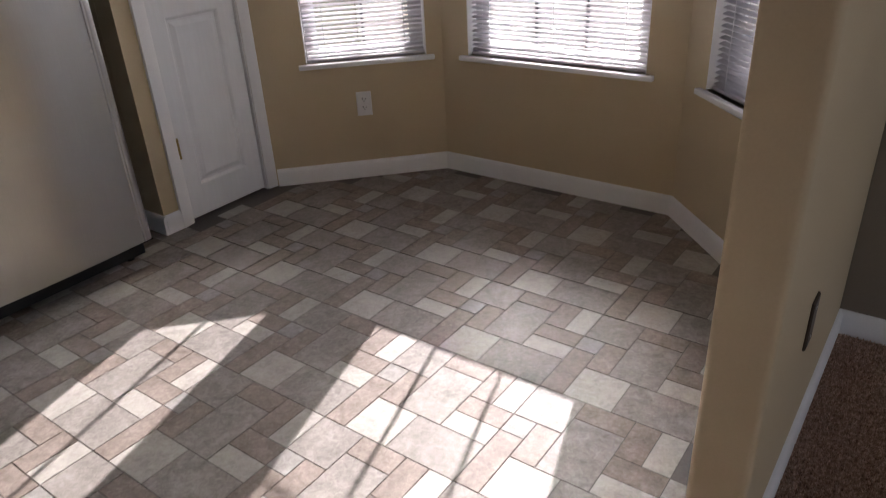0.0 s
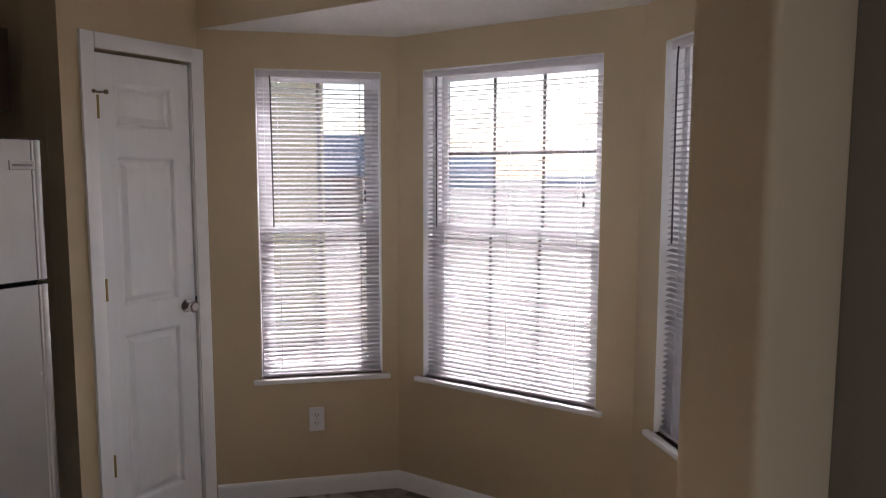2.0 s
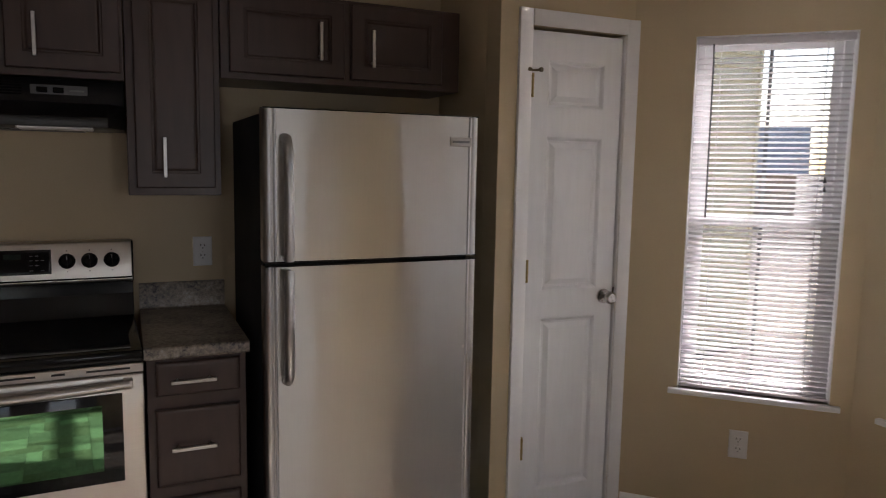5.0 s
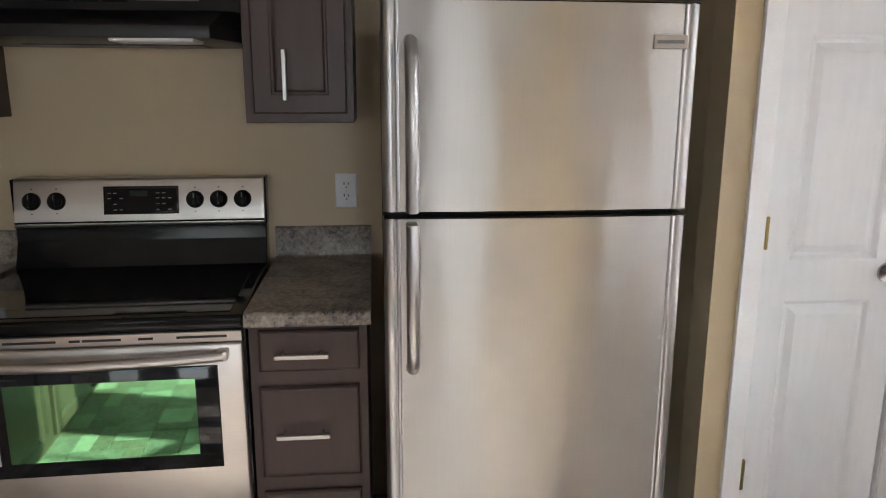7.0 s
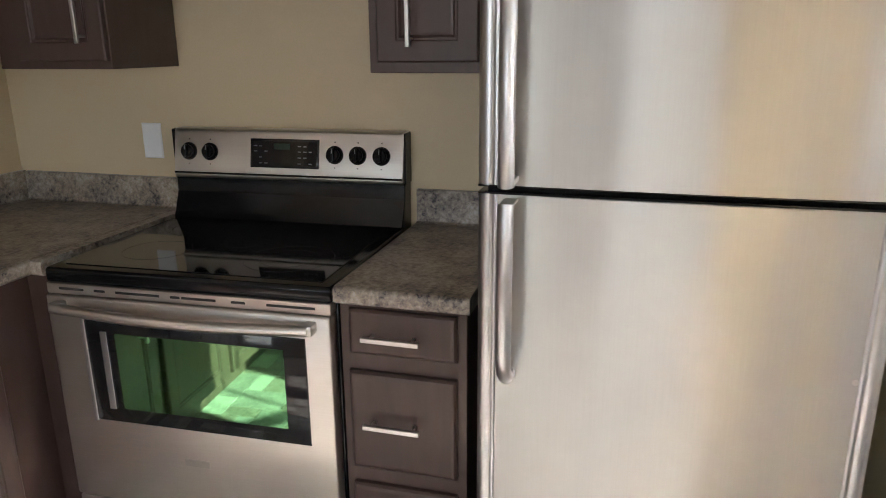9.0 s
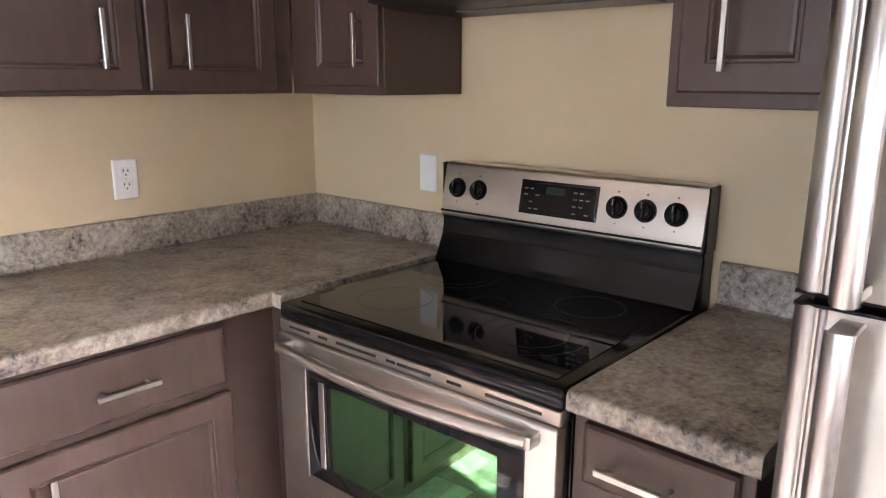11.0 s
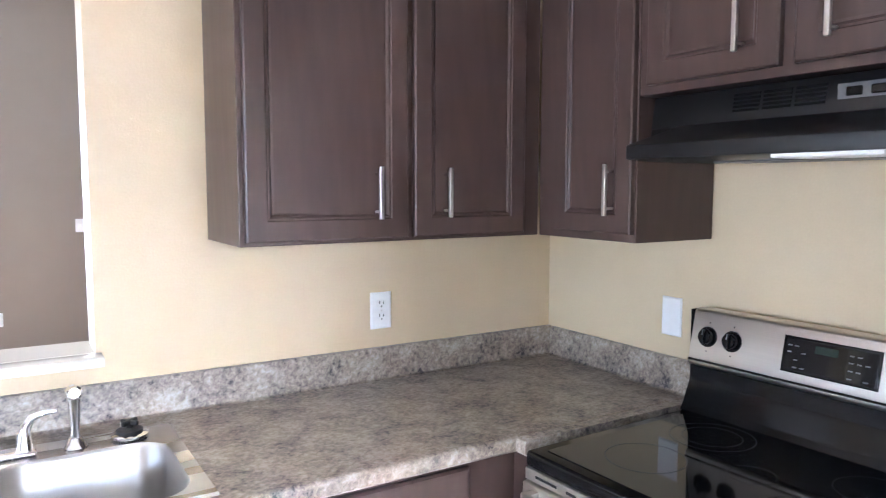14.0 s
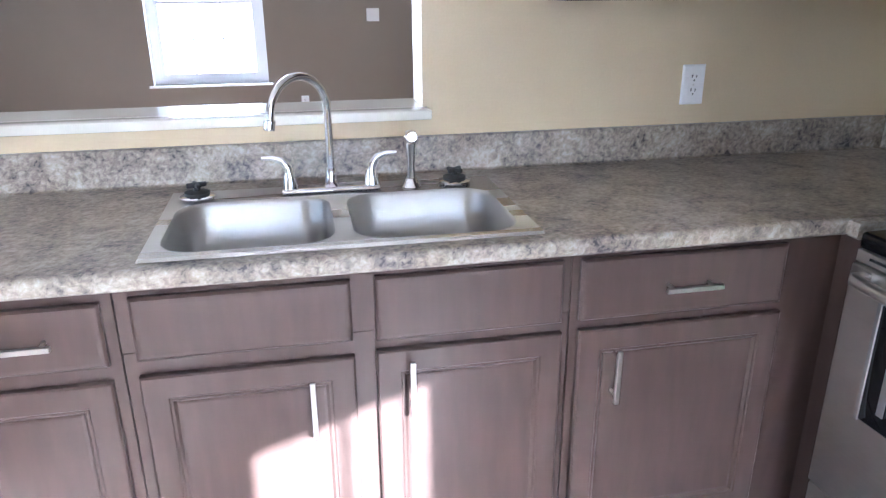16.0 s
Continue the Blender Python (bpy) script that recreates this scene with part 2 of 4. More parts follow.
# ---- mesh helpers ----
def bx(x0, x1, y0, y1, z0, z1, bev=0.0, seg=2):
    bm = bmesh.new()
    bmesh.ops.create_cube(bm, size=1.0, matrix=Matrix.Translation(((x0 + x1) / 2, (y0 + y1) / 2, (z0 + z1) / 2)) @ Matrix.Diagonal((abs(x1 - x0), abs(y1 - y0), abs(z1 - z0), 1)))
    if bev:
        bmesh.ops.bevel(bm, geom=bm.edges[:], offset=bev, segments=seg, affect="EDGES", profile=0.5)
    return bm


def join(*bms):
    out = bmesh.new()
    for b in bms:
        me = bpy.data.meshes.new("tmp")
        b.to_mesh(me)
        b.free()
        out.from_mesh(me)
        bpy.data.meshes.remove(me)
    return out


def moved(bm, m):
    bmesh.ops.transform(bm, matrix=m, verts=bm.verts[:])
    return bm


def tube(points, r, seg=12, caps=True):
    """A round bar along points; r is one radius or one for each point."""
    pts = [Vector(p) for p in points]
    rs = [r] * len(pts) if isinstance(r, (int, float)) else list(r)
    bm = bmesh.new()
    rings, side = [], None
    for i, p in enumerate(pts):
        d = (pts[min(i + 1, len(pts) - 1)] - pts[max(i - 1, 0)]).normalized()
        if side is None:
            side = d.orthogonal().normalized()
        side = (side - d * side.dot(d)).normalized()
        up = d.cross(side)
        rings.append([bm.verts.new(p + rs[i] * (math.cos(2 * math.pi * k / seg) * side + math.sin(2 * math.pi * k / seg) * up)) for k in range(seg)])
    for a, b in zip(rings, rings[1:]):
        for k in range(seg):
            bm.faces.new((a[k], a[(k + 1) % seg], b[(k + 1) % seg], b[k]))
    if caps:
        bm.faces.new(rings[0][::-1])
        bm.faces.new(rings[-1])
    bmesh.ops.recalc_face_normals(bm, faces=bm.faces[:])
    return bm


def prism(poly, axis, a, b, bev=0.0, seg=2):
    """A polygon swept along an axis: for x the points are (y, z), for y (x, z), for z (x, y)."""
    put = {"x": lambda u, v, w: (w, u, v), "y": lambda u, v, w: (u, w, v), "z": lambda u, v, w: (u, v, w)}[axis]
    bm = bmesh.new()
    lo = [bm.verts.new(put(u, v, a)) for u, v in poly]
    hi = [bm.verts.new(put(u, v, b)) for u, v in poly]
    k = len(poly)
    for i in range(k):
        bm.faces.new((lo[i], lo[(i + 1) % k], hi[(i + 1) % k], hi[i]))
    bm.faces.new(lo[::-1])
    bm.faces.new(hi)
    bmesh.ops.recalc_face_normals(bm, faces=bm.faces[:])
    if bev:
        bmesh.ops.bevel(bm, geom=bm.edges[:], offset=bev, segments=seg, affect="EDGES", profile=0.5)
    return bm


def rings_plate(w, h, steps):
    """A rectangular plate in x and z, facing -y: rings of (inset, depth towards -y), closed at the last, with a flat back."""
    bm = bmesh.new()
    rings = []
    for inset, depth in steps:
        a, c = w / 2 - inset, h / 2 - inset
        rings.append([bm.verts.new((x, -depth, z)) for x, z in ((-a, -c), (a, -c), (a, c), (-a, c))])
    for r0, r1 in zip(rings, rings[1:]):
        for k in range(4):
            bm.faces.new((r0[k], r0[(k + 1) % 4], r1[(k + 1) % 4], r1[k]))
    bm.faces.new(rings[-1])
    bm.faces.new(rings[0][::-1])
    bmesh.ops.recalc_face_normals(bm, faces=bm.faces[:])
    return bm


def thing(name, at, label, category, group="", turn=0.0):
    ob = new(name)
    ob.empty_display_size = 0.1
    ob.matrix_basis = pose(*at, 0, 0, turn)
    return tagged(ob, label, category, group)


def part(name, bm, mat, parent=None, label="", at=None, smooth=0.6):
    me = bpy.data.meshes.new(name)
    bm.to_mesh(me)
    bm.free()
    me.materials.append(mat)
    if smooth:
        me.shade_smooth()
        me.set_sharp_from_angle(angle=smooth)
    ob = new(name, me)
    if parent is not None:
        ob.parent = parent
    if at is not None:
        ob.matrix_basis = at
    if label:
        ob["label"] = label
    return ob


def again(ob, at, parent=None):
    """One more object on the same mesh."""
    c = ob.copy()
    scene.collection.objects.link(c)
    c.parent = parent if parent is not None else ob.parent
    c.matrix_basis = at
    return c


FACE_X = pose(0, 0, 0, 0, 0, 90)    # turns a plate that faces -y to face +x
FACE_Y = pose(0, 0, 0, 0, 0, 180)   # turns it to face +y


def wall(name, p0, p1, thick, z0, z1, mat, label, openings=()):
    """A wall whose inner face runs from p0 to p1 with its body on the left of that line. openings: (from, to, low, high) along it."""
    p0, p1 = Vector(p0), Vector(p1)
    d = p1 - p0
    length = d.length
    cuts = sorted(openings)
    bms, s = [], 0.0
    for a, b, lo, hi in cuts:
        if a > s:
            bms.append(bx(s, a, 0, thick, z0, z1))
        if lo > z0:
            bms.append(bx(a, b, 0, thick, z0, lo))
        if hi < z1:
            bms.append(bx(a, b, 0, thick, hi, z1))
        s = b
    bms.append(bx(s, length, 0, thick, z0, z1))
    ob = part(name, join(*bms), mat, None, "", pose(p0.x, p0.y, 0, 0, 0, math.degrees(math.atan2(d.y, d.x))), smooth=0)
    return tagged(ob, label, "wall", "", "structure")

# ---- the plan ----
CEIL, BAY_CEIL, HIGH = 2.42, 2.16, 3.3
A, B, C, D = (0.56, 3.357), (1.178, 3.985), (2.337, 3.985), (2.962, 3.357)
SILL, HEAD = 0.580, 2.000

wall("wall_west", (0, -0.15), (0, 3.6), 0.14, 0, CEIL, M_WALL, "wheat yellow painted drywall behind the cabinets")
wall("wall_south", (3.07, 0), (0, 0), 0.15, 0, HIGH, M_WALL, "wheat yellow painted wall with a pass-through above the sink", [(0.30, 1.565, 1.062, 2.30)])
wall("wall_pantry_side", (0.0, 2.744), (0.449, 2.744), 0.10, 0, CEIL, M_WALL, "wheat yellow painted side wall beside the refrigerator")
wall("wall_pantry_front", (0.56, 2.744), (0.56, 3.357), 0.11, 0, CEIL, M_WALL, "wheat yellow painted wall around the pantry door", [(0.136, 0.576, 0, 2.012)])

# unseen wall, added so sun doesn't shine through the gap above the door
wall("wall_pantry_back", (0.0, 3.357), (0.449, 3.357), 0.10, 0, CEIL, M_WALL, "unseen wall closing the pantry to keep sun out")


def wall_out(name, p0, p1, label, openings=(), thick=0.16, mat=None, z1=None):
    wall(name, p0, p1, thick, 0, CEIL if z1 is None else z1, mat or M_WALL, label, openings)


LB = (Vector(B) - Vector(A)).length
LD = (Vector(D) - Vector(C)).length
WIN_L = (0.238, 0.804)
WIN_C = (0.145, 1.003)
WIN_R = (0.165, 0.735)
wall_out("wall_bay_left", A, B, "wheat yellow painted angled bay wall with a window", [(*WIN_L, SILL, HEAD)])
wall_out("wall_bay_centre", B, C, "wheat yellow painted bay wall under a wide window", [(*WIN_C, SILL, HEAD)])
wall_out("wall_bay_right", C, D, "wheat yellow painted angled bay wall with a window", [(*WIN_R, SILL, HEAD)])
part_wall = part("wall_partition", join(bx(2.962, 3.07, 2.275, 3.405, 0, HIGH, 0.014, 4)), M_WALL, None, smooth=0.5)
tagged(part_wall, "wheat yellow painted end of a partition wall beside the carpet", "wall", "", "structure")
wall_out("wall_living_north", (3.07, 3.405), (7.0, 3.405), "taupe painted living room wall above the carpet", mat=M_WALL_LIVING, z1=HIGH)
wall_out("wall_living_east", (7.0, 3.405), (7.0, -5.0), "taupe painted living room wall with two unseen windows", [(0.25, 1.36, 0.59, 2.02), (2.60, 3.71, 0.59, 2.02)], mat=M_WALL_LIVING, z1=HIGH)
wall_out("wall_living_south", (7.0, -5.0), (0, -5.0), "taupe painted living room wall with a bright window", [(3.90, 4.92, 0.57, 2.02)], mat=M_WALL_LIVING, z1=HIGH)
wall_out("wall_living_west", (0, -5.0), (0, -0.15), "taupe painted living room wall", mat=M_WALL_LIVING, z1=HIGH)

ceil = part("ceiling", bx(-0.2, 2.962, 0.0, 3.44, CEIL, CEIL + 0.08), M_CEIL, None, smooth=0)
tagged(ceil, "white textured drywall ceiling of the kitchen", "ceiling", "", "structure")
ceil2 = part("ceiling_living", bx(-0.2, 7.2, -5.2, 3.6, HIGH, HIGH + 0.12), M_CEIL, None, smooth=0)
tagged(ceil2, "white textured drywall ceiling of the living room", "ceiling", "", "structure")
over = part("wall_over_opening", bx(2.962, 3.07, 0.0, 2.275, CEIL, HIGH), M_WALL, None, smooth=0)
tagged(over, "wheat yellow painted wall above the wide opening", "wall", "", "structure")
bay_c = part("ceiling_bay", prism([(A[0] - 0.3, 3.363), (A[0], 3.363), (D[0], 3.421), (D[0] + 0.06, 3.421), (C[0] + 0.25, C[1] + 0.25), (B[0] - 0.25, B[1] + 0.25)], "z", BAY_CEIL, BAY_CEIL + 0.10), M_CEIL, None, smooth=0)
tagged(bay_c, "white textured lower ceiling of the bay", "ceiling", "", "structure")
header = part("wall_bay_header", prism([(0.56, 3.357), (2.962, 3.415), (2.962, 3.427), (0.56, 3.369)], "z", BAY_CEIL, CEIL + 0.1), M_WALL, None, smooth=0)
tagged(header, "wheat yellow painted drop beam above the bay", "wall", "", "structure")

floor = part("floor", join(prism([(-0.1, -0.1), (3.0, -0.1), (3.0, 3.4), (2.5, 4.1), (1.0, 4.1), (0.4, 3.6), (-0.1, 3.6)], "z", -0.12, -0.0025)), M_GROUT, None, smooth=0)
tagged(floor, "printed vinyl floor of mixed grey, beige and brown tiles", "floor", "", "structure")
carpet = part("floor_carpet", join(bx(3.0, 7.1, -5.1, 3.5, -0.12, 0.006), bx(-0.1, 3.0, -5.1, -0.1, -0.12, 0.006)), M_CARPET, None, smooth=0)
tagged(carpet, "brown speckled cut-pile carpet", "carpet", "", "structure")
part("threshold", bx(2.985, 3.015, 0.02, 2.27, -0.002, 0.008, 0.003), M_NICKEL, None)
tagged(bpy.data.objects["threshold"], "thin metal strip between vinyl and carpet", "trim", "", "structure")


def baseboard(name, p0, p1, h=0.086):
    p0, p1 = Vector(p0), Vector(p1)
    d = p1 - p0
    prof = [(-0.014, 0.0), (0.0, 0.0), (0.0, h), (-0.004, h - 0.0005), (-0.008, h - 0.004), (-0.0115, h - 0.011), (-0.014, h - 0.022)]
    ob = part(name, prism(prof, "x", 0, d.length), M_TRIM, None, "", pose(p0.x, p0.y, 0, 0, 0, math.degrees(math.atan2(d.y, d.x))))
    return tagged(ob, "white painted wooden baseboard", "baseboard", "", "structure")


baseboard("baseboard_bay_left", (A[0] + 0.02, A[1] + 0.02), B)
baseboard("baseboard_bay_centre", B, C)
baseboard("baseboard_bay_right", C, D)
baseboard("baseboard_pantry", (0.56, 2.744), (0.56, 2.822))
baseboard("baseboard_pantry_side", (0.35, 2.744), (0.573, 2.744))
baseboard("baseboard_partition_kitchen", (2.962, 3.357), (2.962, 2.275))
baseboard("baseboard_partition_end", (2.949, 2.275), (3.083, 2.275))
baseboard("baseboard_partition_living", (3.07, 2.275), (3.07, 3.405))
baseboard("baseboard_living_north", (3.07, 3.405), (7.0, 3.405))
baseboard("baseboard_living_south", (7.0, -5.0), (0.0, -5.0))


# ---- windows with their blinds ----
def window(name, p0, p1, span, cols, label, low=SILL, high=HEAD, rows=2, f=0.035, low_f=0.016, top_f=0.014):
    """A two-sash window set in the wall p0-p1, its sill board, and the mini blind before it."""
    p0, p1 = Vector(p0), Vector(p1)
    d = (p1 - p0).normalized()
    turn = math.degrees(math.atan2(d.y, d.x))
    o = p0 + d * (span[0] + span[1]) / 2
    w, h = span[1] - span[0], high - low
    win = tagged(thing(name, (o.x, o.y, low), label, "window", turn=turn), kind="structure")
    y0, y1 = 0.075, 0.135
    a = w / 2
    part("window_frame", join(bx(-a, -a + f, y0, y1, 0, h), bx(a - f, a, y0, y1, 0, h), bx(-a + f, a - f, y0, y1, 0, low_f), bx(-a + f, a - f, y0, y1, h - top_f, h)), M_VINYL, win, smooth=0)
    for x0, x1 in ((-a, -a + 0.004), (a - 0.004, a)):
        part("jamb_liner", bx(x0, x1, 0.001, y0, 0.0005, h - 0.0045), M_TRIM, win, smooth=0)
    part("head_liner", bx(-a, a, 0.001, y0, h - 0.004, h), M_TRIM, win, smooth=0)
    mid = h * 0.492
    for z0, z1, yy in ((low_f, mid + 0.015, y0 + 0.004), (mid - 0.015, h - top_f, y0 + 0.032)):
        g = 0.03
        sash = part("sash", join(bx(-a + f, -a + f + g, yy, yy + 0.024, z0, z1), bx(a - f - g, a - f, yy, yy + 0.024, z0, z1),
                                 bx(-a + f + g, a - f - g, yy, yy + 0.024, z0, z0 + g), bx(-a + f + g, a - f - g, yy, yy + 0.024, z1 - g, z1)), M_VINYL, win, smooth=0)
        gx, gz = a - f - g, (z0 + g, z1 - g)
        for k in range(1, cols):
            x = -gx + 2 * gx * k / cols
            part("muntin", bx(x - 0.007, x + 0.007, yy + 0.0142, yy + 0.0205, *gz), M_VINYL, sash, smooth=0)
        for k in range(1, rows):
            z = gz[0] + (gz[1] - gz[0]) * k / rows
            part("muntin", bx(-gx, gx, yy + 0.0147, yy + 0.0200, z - 0.0065, z + 0.0065), M_VINYL, sash, smooth=0)
        pane = part("pane", bx(-gx, gx, yy + 0.010, yy + 0.014, *gz), M_PANE, sash, smooth=0)
        pane.visible_shadow = False
    part("window_sill", join(bx(-a, a, -0.001, y0, -0.022, 0.0), bx(-a - 0.035, a + 0.035, -0.028, -0.001, -0.022, 0.0, 0.004)), M_TRIM, win)
    return win, turn, o, w, h


def blind(at, turn, w, h, label, pitch=0.0205, tilt=20.0):
    b = thing("mini_blind", at, label, "window blind", "window blinds", turn)
    a = w / 2 - 0.006
    y = 0.034
    part("head_rail", bx(-a, a, y - 0.014, y + 0.014, h - 0.032, h - 0.004, 0.002), M_SLAT, b)
    bot = part("bottom_rail", bx(-a, a, y - 0.013, y + 0.013, 0.001, 0.014, 0.003), M_SLAT, b)
    # a slat: a shallow arch 25 mm deep
    bm = bmesh.new()
    k = 4
    prof = [(-0.0125 + 0.025 * i / k, 0.0018 * (1 - (2 * i / k - 1) ** 2)) for i in range(k + 1)]
    lo = [bm.verts.new((-a + 0.004, u, v)) for u, v in prof]
    hi = [bm.verts.new((a - 0.004, u, v)) for u, v in prof]
    for i in range(k):
        bm.faces.new((lo[i], hi[i], hi[i + 1], lo[i + 1]))
    bmesh.ops.solidify(bm, geom=bm.faces[:], thickness=0.0005)
    rnd = random.Random(round(w * 1000))
    n = int((h - 0.07) / pitch)
    slat = None
    for i in range(n):
        m = pose(0, y, 0.026 + i * pitch + rnd.uniform(-0.00015, 0.00015), tilt + rnd.uniform(-0.4, 0.4), rnd.uniform(-0.03, 0.03), 0)
        slat = part("slat", bm, M_SLAT, b, "", m) if slat is None else again(slat, m)
    for x in (-a + 0.09, a - 0.09) if w < 0.7 else (-a + 0.10, 0.0, a - 0.10):
        for yy in (y - 0.0145, y + 0.0145):
            part("ladder_cord", bx(x - 0.0008, x + 0.0008, yy - 0.0008, yy + 0.0008, 0.014, h - 0.03), M_CORD, b, smooth=0)
    part("tilt_wand", tube([(-a + 0.06, y - 0.022, h - 0.03), (-a + 0.062, y - 0.026, h - 0.08), (-a + 0.065, y - 0.026, h * 0.5)], 0.0035, 6), M_WAND, b, "clear plastic tilt wand")
    x = a - 0.07
    part("lift_cord", tube([(x, y - 0.02, h - 0.03), (x + 0.002, y - 0.022, h * 0.62)], 0.001, 5), M_CORD, b)
    for dz in (0.0, 0.035):
        part("tassel", tube([(x, y - 0.022, h * 0.62 - dz), (x, y - 0.022, h * 0.62 - dz - 0.022)], [0.002, 0.007], 8), M_WAND, b, "small plastic cord tassel")
    return b


for name, p0, p1, span, cols, rows, lab in (
        ("window_1", A, B, WIN_L, 2, 1, "white vinyl double-hung window in the angled bay wall"),
        ("window_2", B, C, WIN_C, 3, 2, "wide white vinyl double-hung window with grilles"),
        ("window_3", C, D, WIN_R, 2, 1, "white vinyl double-hung window beside the partition")):
    win, turn, o, w, h = window(name, p0, p1, span, cols, lab, rows=rows)
    blind((o.x, o.y, SILL), turn, w, h, "white aluminium mini blind with open slats hanging in the window")
# the east pair is never in view; added to account for the refrigerator's streaks
window("window_5", (7.0, 3.405), (7.0, -5.0), (0.25, 1.36), 3, "unseen white living room window added for daylight from the east", 0.59, 2.02)
window("window_6", (7.0, 3.405), (7.0, -5.0), (2.60, 3.71), 3, "unseen white living room window added for daylight from the east", 0.59, 2.02)
window("window_4", (7.0, -5.0), (0, -5.0), (3.90, 4.92), 3, "white living room window blown out by daylight", 0.57, 2.02, f=0.075, low_f=0.06)


# ---- pantry door ----
def door():
    d = tagged(thing("door_1", (0.56, 3.10, 0), "closed white three-panel pantry door in white casing", "door"), kind="structure")
    y0, y1, top = -0.22, 0.22, 2.012      # opening, about y = 3.10
    # leaf built facing -y, turned to face +x
    w, h, z0 = 0.427, 1.989, 0.010
    panels = [(0.150, 0.872), (0.988, 1.598), (1.714, 1.892)]
    turn = pose(-0.012, -0.004, 0, 0, 0, 90)
    bms = []
    s = 0.082
    for a, b in [(z0, panels[0][0]), (panels[0][1], panels[1][0]), (panels[1][1], panels[2][0]), (panels[2][1], z0 + h)]:
        bms.append(bx(-w / 2 + s, w / 2 - s, -0.0, 0.035, a, b))
    bms += [bx(-w / 2, -w / 2 + s, 0.0, 0.035, z0, z0 + h), bx(w / 2 - s, w / 2, 0.0, 0.035, z0, z0 + h)]
    leaf = part("door_leaf", join(*bms), M_DOOR, d, "", turn, smooth=0)
    for a, b in panels:
        bm = rings_plate(w - 2 * s, b - a, [(0, -0.030), (0, 0.0), (0.005, -0.003), (0.013, -0.013), (0.022, -0.013), (0.042, -0.003)])
        part("door_panel", moved(bm, pose(0, 0, (a + b) / 2)), M_DOOR, leaf, smooth=0)
    c, t = 0.060, 0.016
    prof = [(0.0, 0.0), (c, 0.0), (c, t), (c - 0.012, t), (c - 0.03, t - 0.004), (0.006, t - 0.007), (0.0, t - 0.010)]
    part("casing", moved(prism(prof, "z", 0, top + c), pose(0, y1, 0) @ Matrix(((0, 1, 0, 0), (1, 0, 0, 0), (0, 0, 1, 0), (0, 0, 0, 1)))), M_TRIM, d)
    part("casing", moved(prism(prof, "z", 0, top + c), pose(0, y0, 0) @ Matrix(((0, 1, 0, 0), (-1, 0, 0, 0), (0, 0, 1, 0), (0, 0, 0, 1)))), M_TRIM, d)
    part("casing", bx(0, t - 0.002, y0, y1, top, top + c, 0.003), M_TRIM, d)
    part("jamb", join(bx(-0.11, -0.001, y0 - 0.0, y0 + 0.003, 0, top), bx(-0.11, -0.001, y1 - 0.003, y1, 0, top)), M_TRIM, d, smooth=0)
    kz, ky = 0.95, 0.165
    knob = part("door_knob", join(tube([(-0.012, ky, kz), (-0.004, ky, kz)], 0.030, 20), tube([(-0.004, ky, kz), (0.022, ky, kz)], 0.010, 14),
                tube([(0.018, ky, kz), (0.024, ky, kz), (0.034, ky, kz), (0.046, ky, kz), (0.052, ky, kz)], [0.012, 0.021, 0.0265, 0.025, 0.018], 20)), M_KNOB, d, "satin steel round knob")
    part("latch", bx(-0.012, -0.008, 0.212, 0.219, kz - 0.035, kz + 0.035), M_SLOT, d, smooth=0)
    for z in (0.345, 1.072, 1.79):
        part("hinge", join(tube([(0.003, -0.2155, z - 0.045), (0.003, -0.2155, z + 0.045)], 0.0065, 10), bx(-0.011, -0.003, -0.219, -0.206, z - 0.044, z + 0.044)), M_BRASS, d, "worn brass butt hinge")
    part("door_stop", join(tube([(0.006, -0.232, 1.846), (0.006, -0.204, 1.846)], 0.0045, 8), tube([(0.006, -0.204, 1.846), (0.026, -0.196, 1.846)], 0.0045, 8),
                           tube([(0.026, -0.196, 1.846), (0.034, -0.193, 1.846)], 0.009, 10), tube([(0.006, -0.232, 1.846), (0.020, -0.238, 1.846)], [0.0045, 0.008], 10)), M_AGED, d, "tarnished hinge pin door stop")
    return d


door()

M_GREYCTL = material("grey_control_plastic", (0.11, 0.11, 0.115), 0.4, bump=0.0)

# ---- kitchen cabinets ----
DOOR_STEPS = [(0, 0), (0, 0.015), (0.004, 0.019), (0.050, 0.019), (0.053, 0.0165), (0.058, 0.0165), (0.064, 0.0115), (0.070, 0.0125)]
SLAB_STEPS = [(0, 0), (0, 0.012), (0.005, 0.0175), (0.009, 0.0185), (0.014, 0.019)]


def pull(parent, at, length=0.135, upright=True):
    """A flat bar pull on two posts, facing -y in the plate's own axes."""
    a = length / 2
    bar = bx(-a, a, -0.036, -0.025, -0.0055, 0.0055, 0.0012, 1)
    bm = join(bar, tube([(-a * 0.72, 0, 0), (-a * 0.72, -0.028, 0)], 0.004, 8), tube([(a * 0.72, 0, 0), (a * 0.72, -0.028, 0)], 0.004, 8))
    if upright:
        moved(bm, pose(0, 0, 0, 0, 90, 0))
    return part("handle", bm, M_NICKEL, parent, "satin nickel bar pull", at)


def front(parent, name, to, c, w, h, handle=None, slab=False, upright=True):
    """A cabinet door or drawer front of width w, height h, centred at c in the plate's axes (along, up); to is the face's pose."""
    ob = part(name, rings_plate(w, h, SLAB_STEPS if slab else DOOR_STEPS), M_CAB, parent, "", to @ pose(c[0], 0, c[1]), smooth=0)
    if handle:
        pull(ob, pose(handle[0] - c[0], -0.019, handle[1] - c[1]), upright=upright)
    return ob


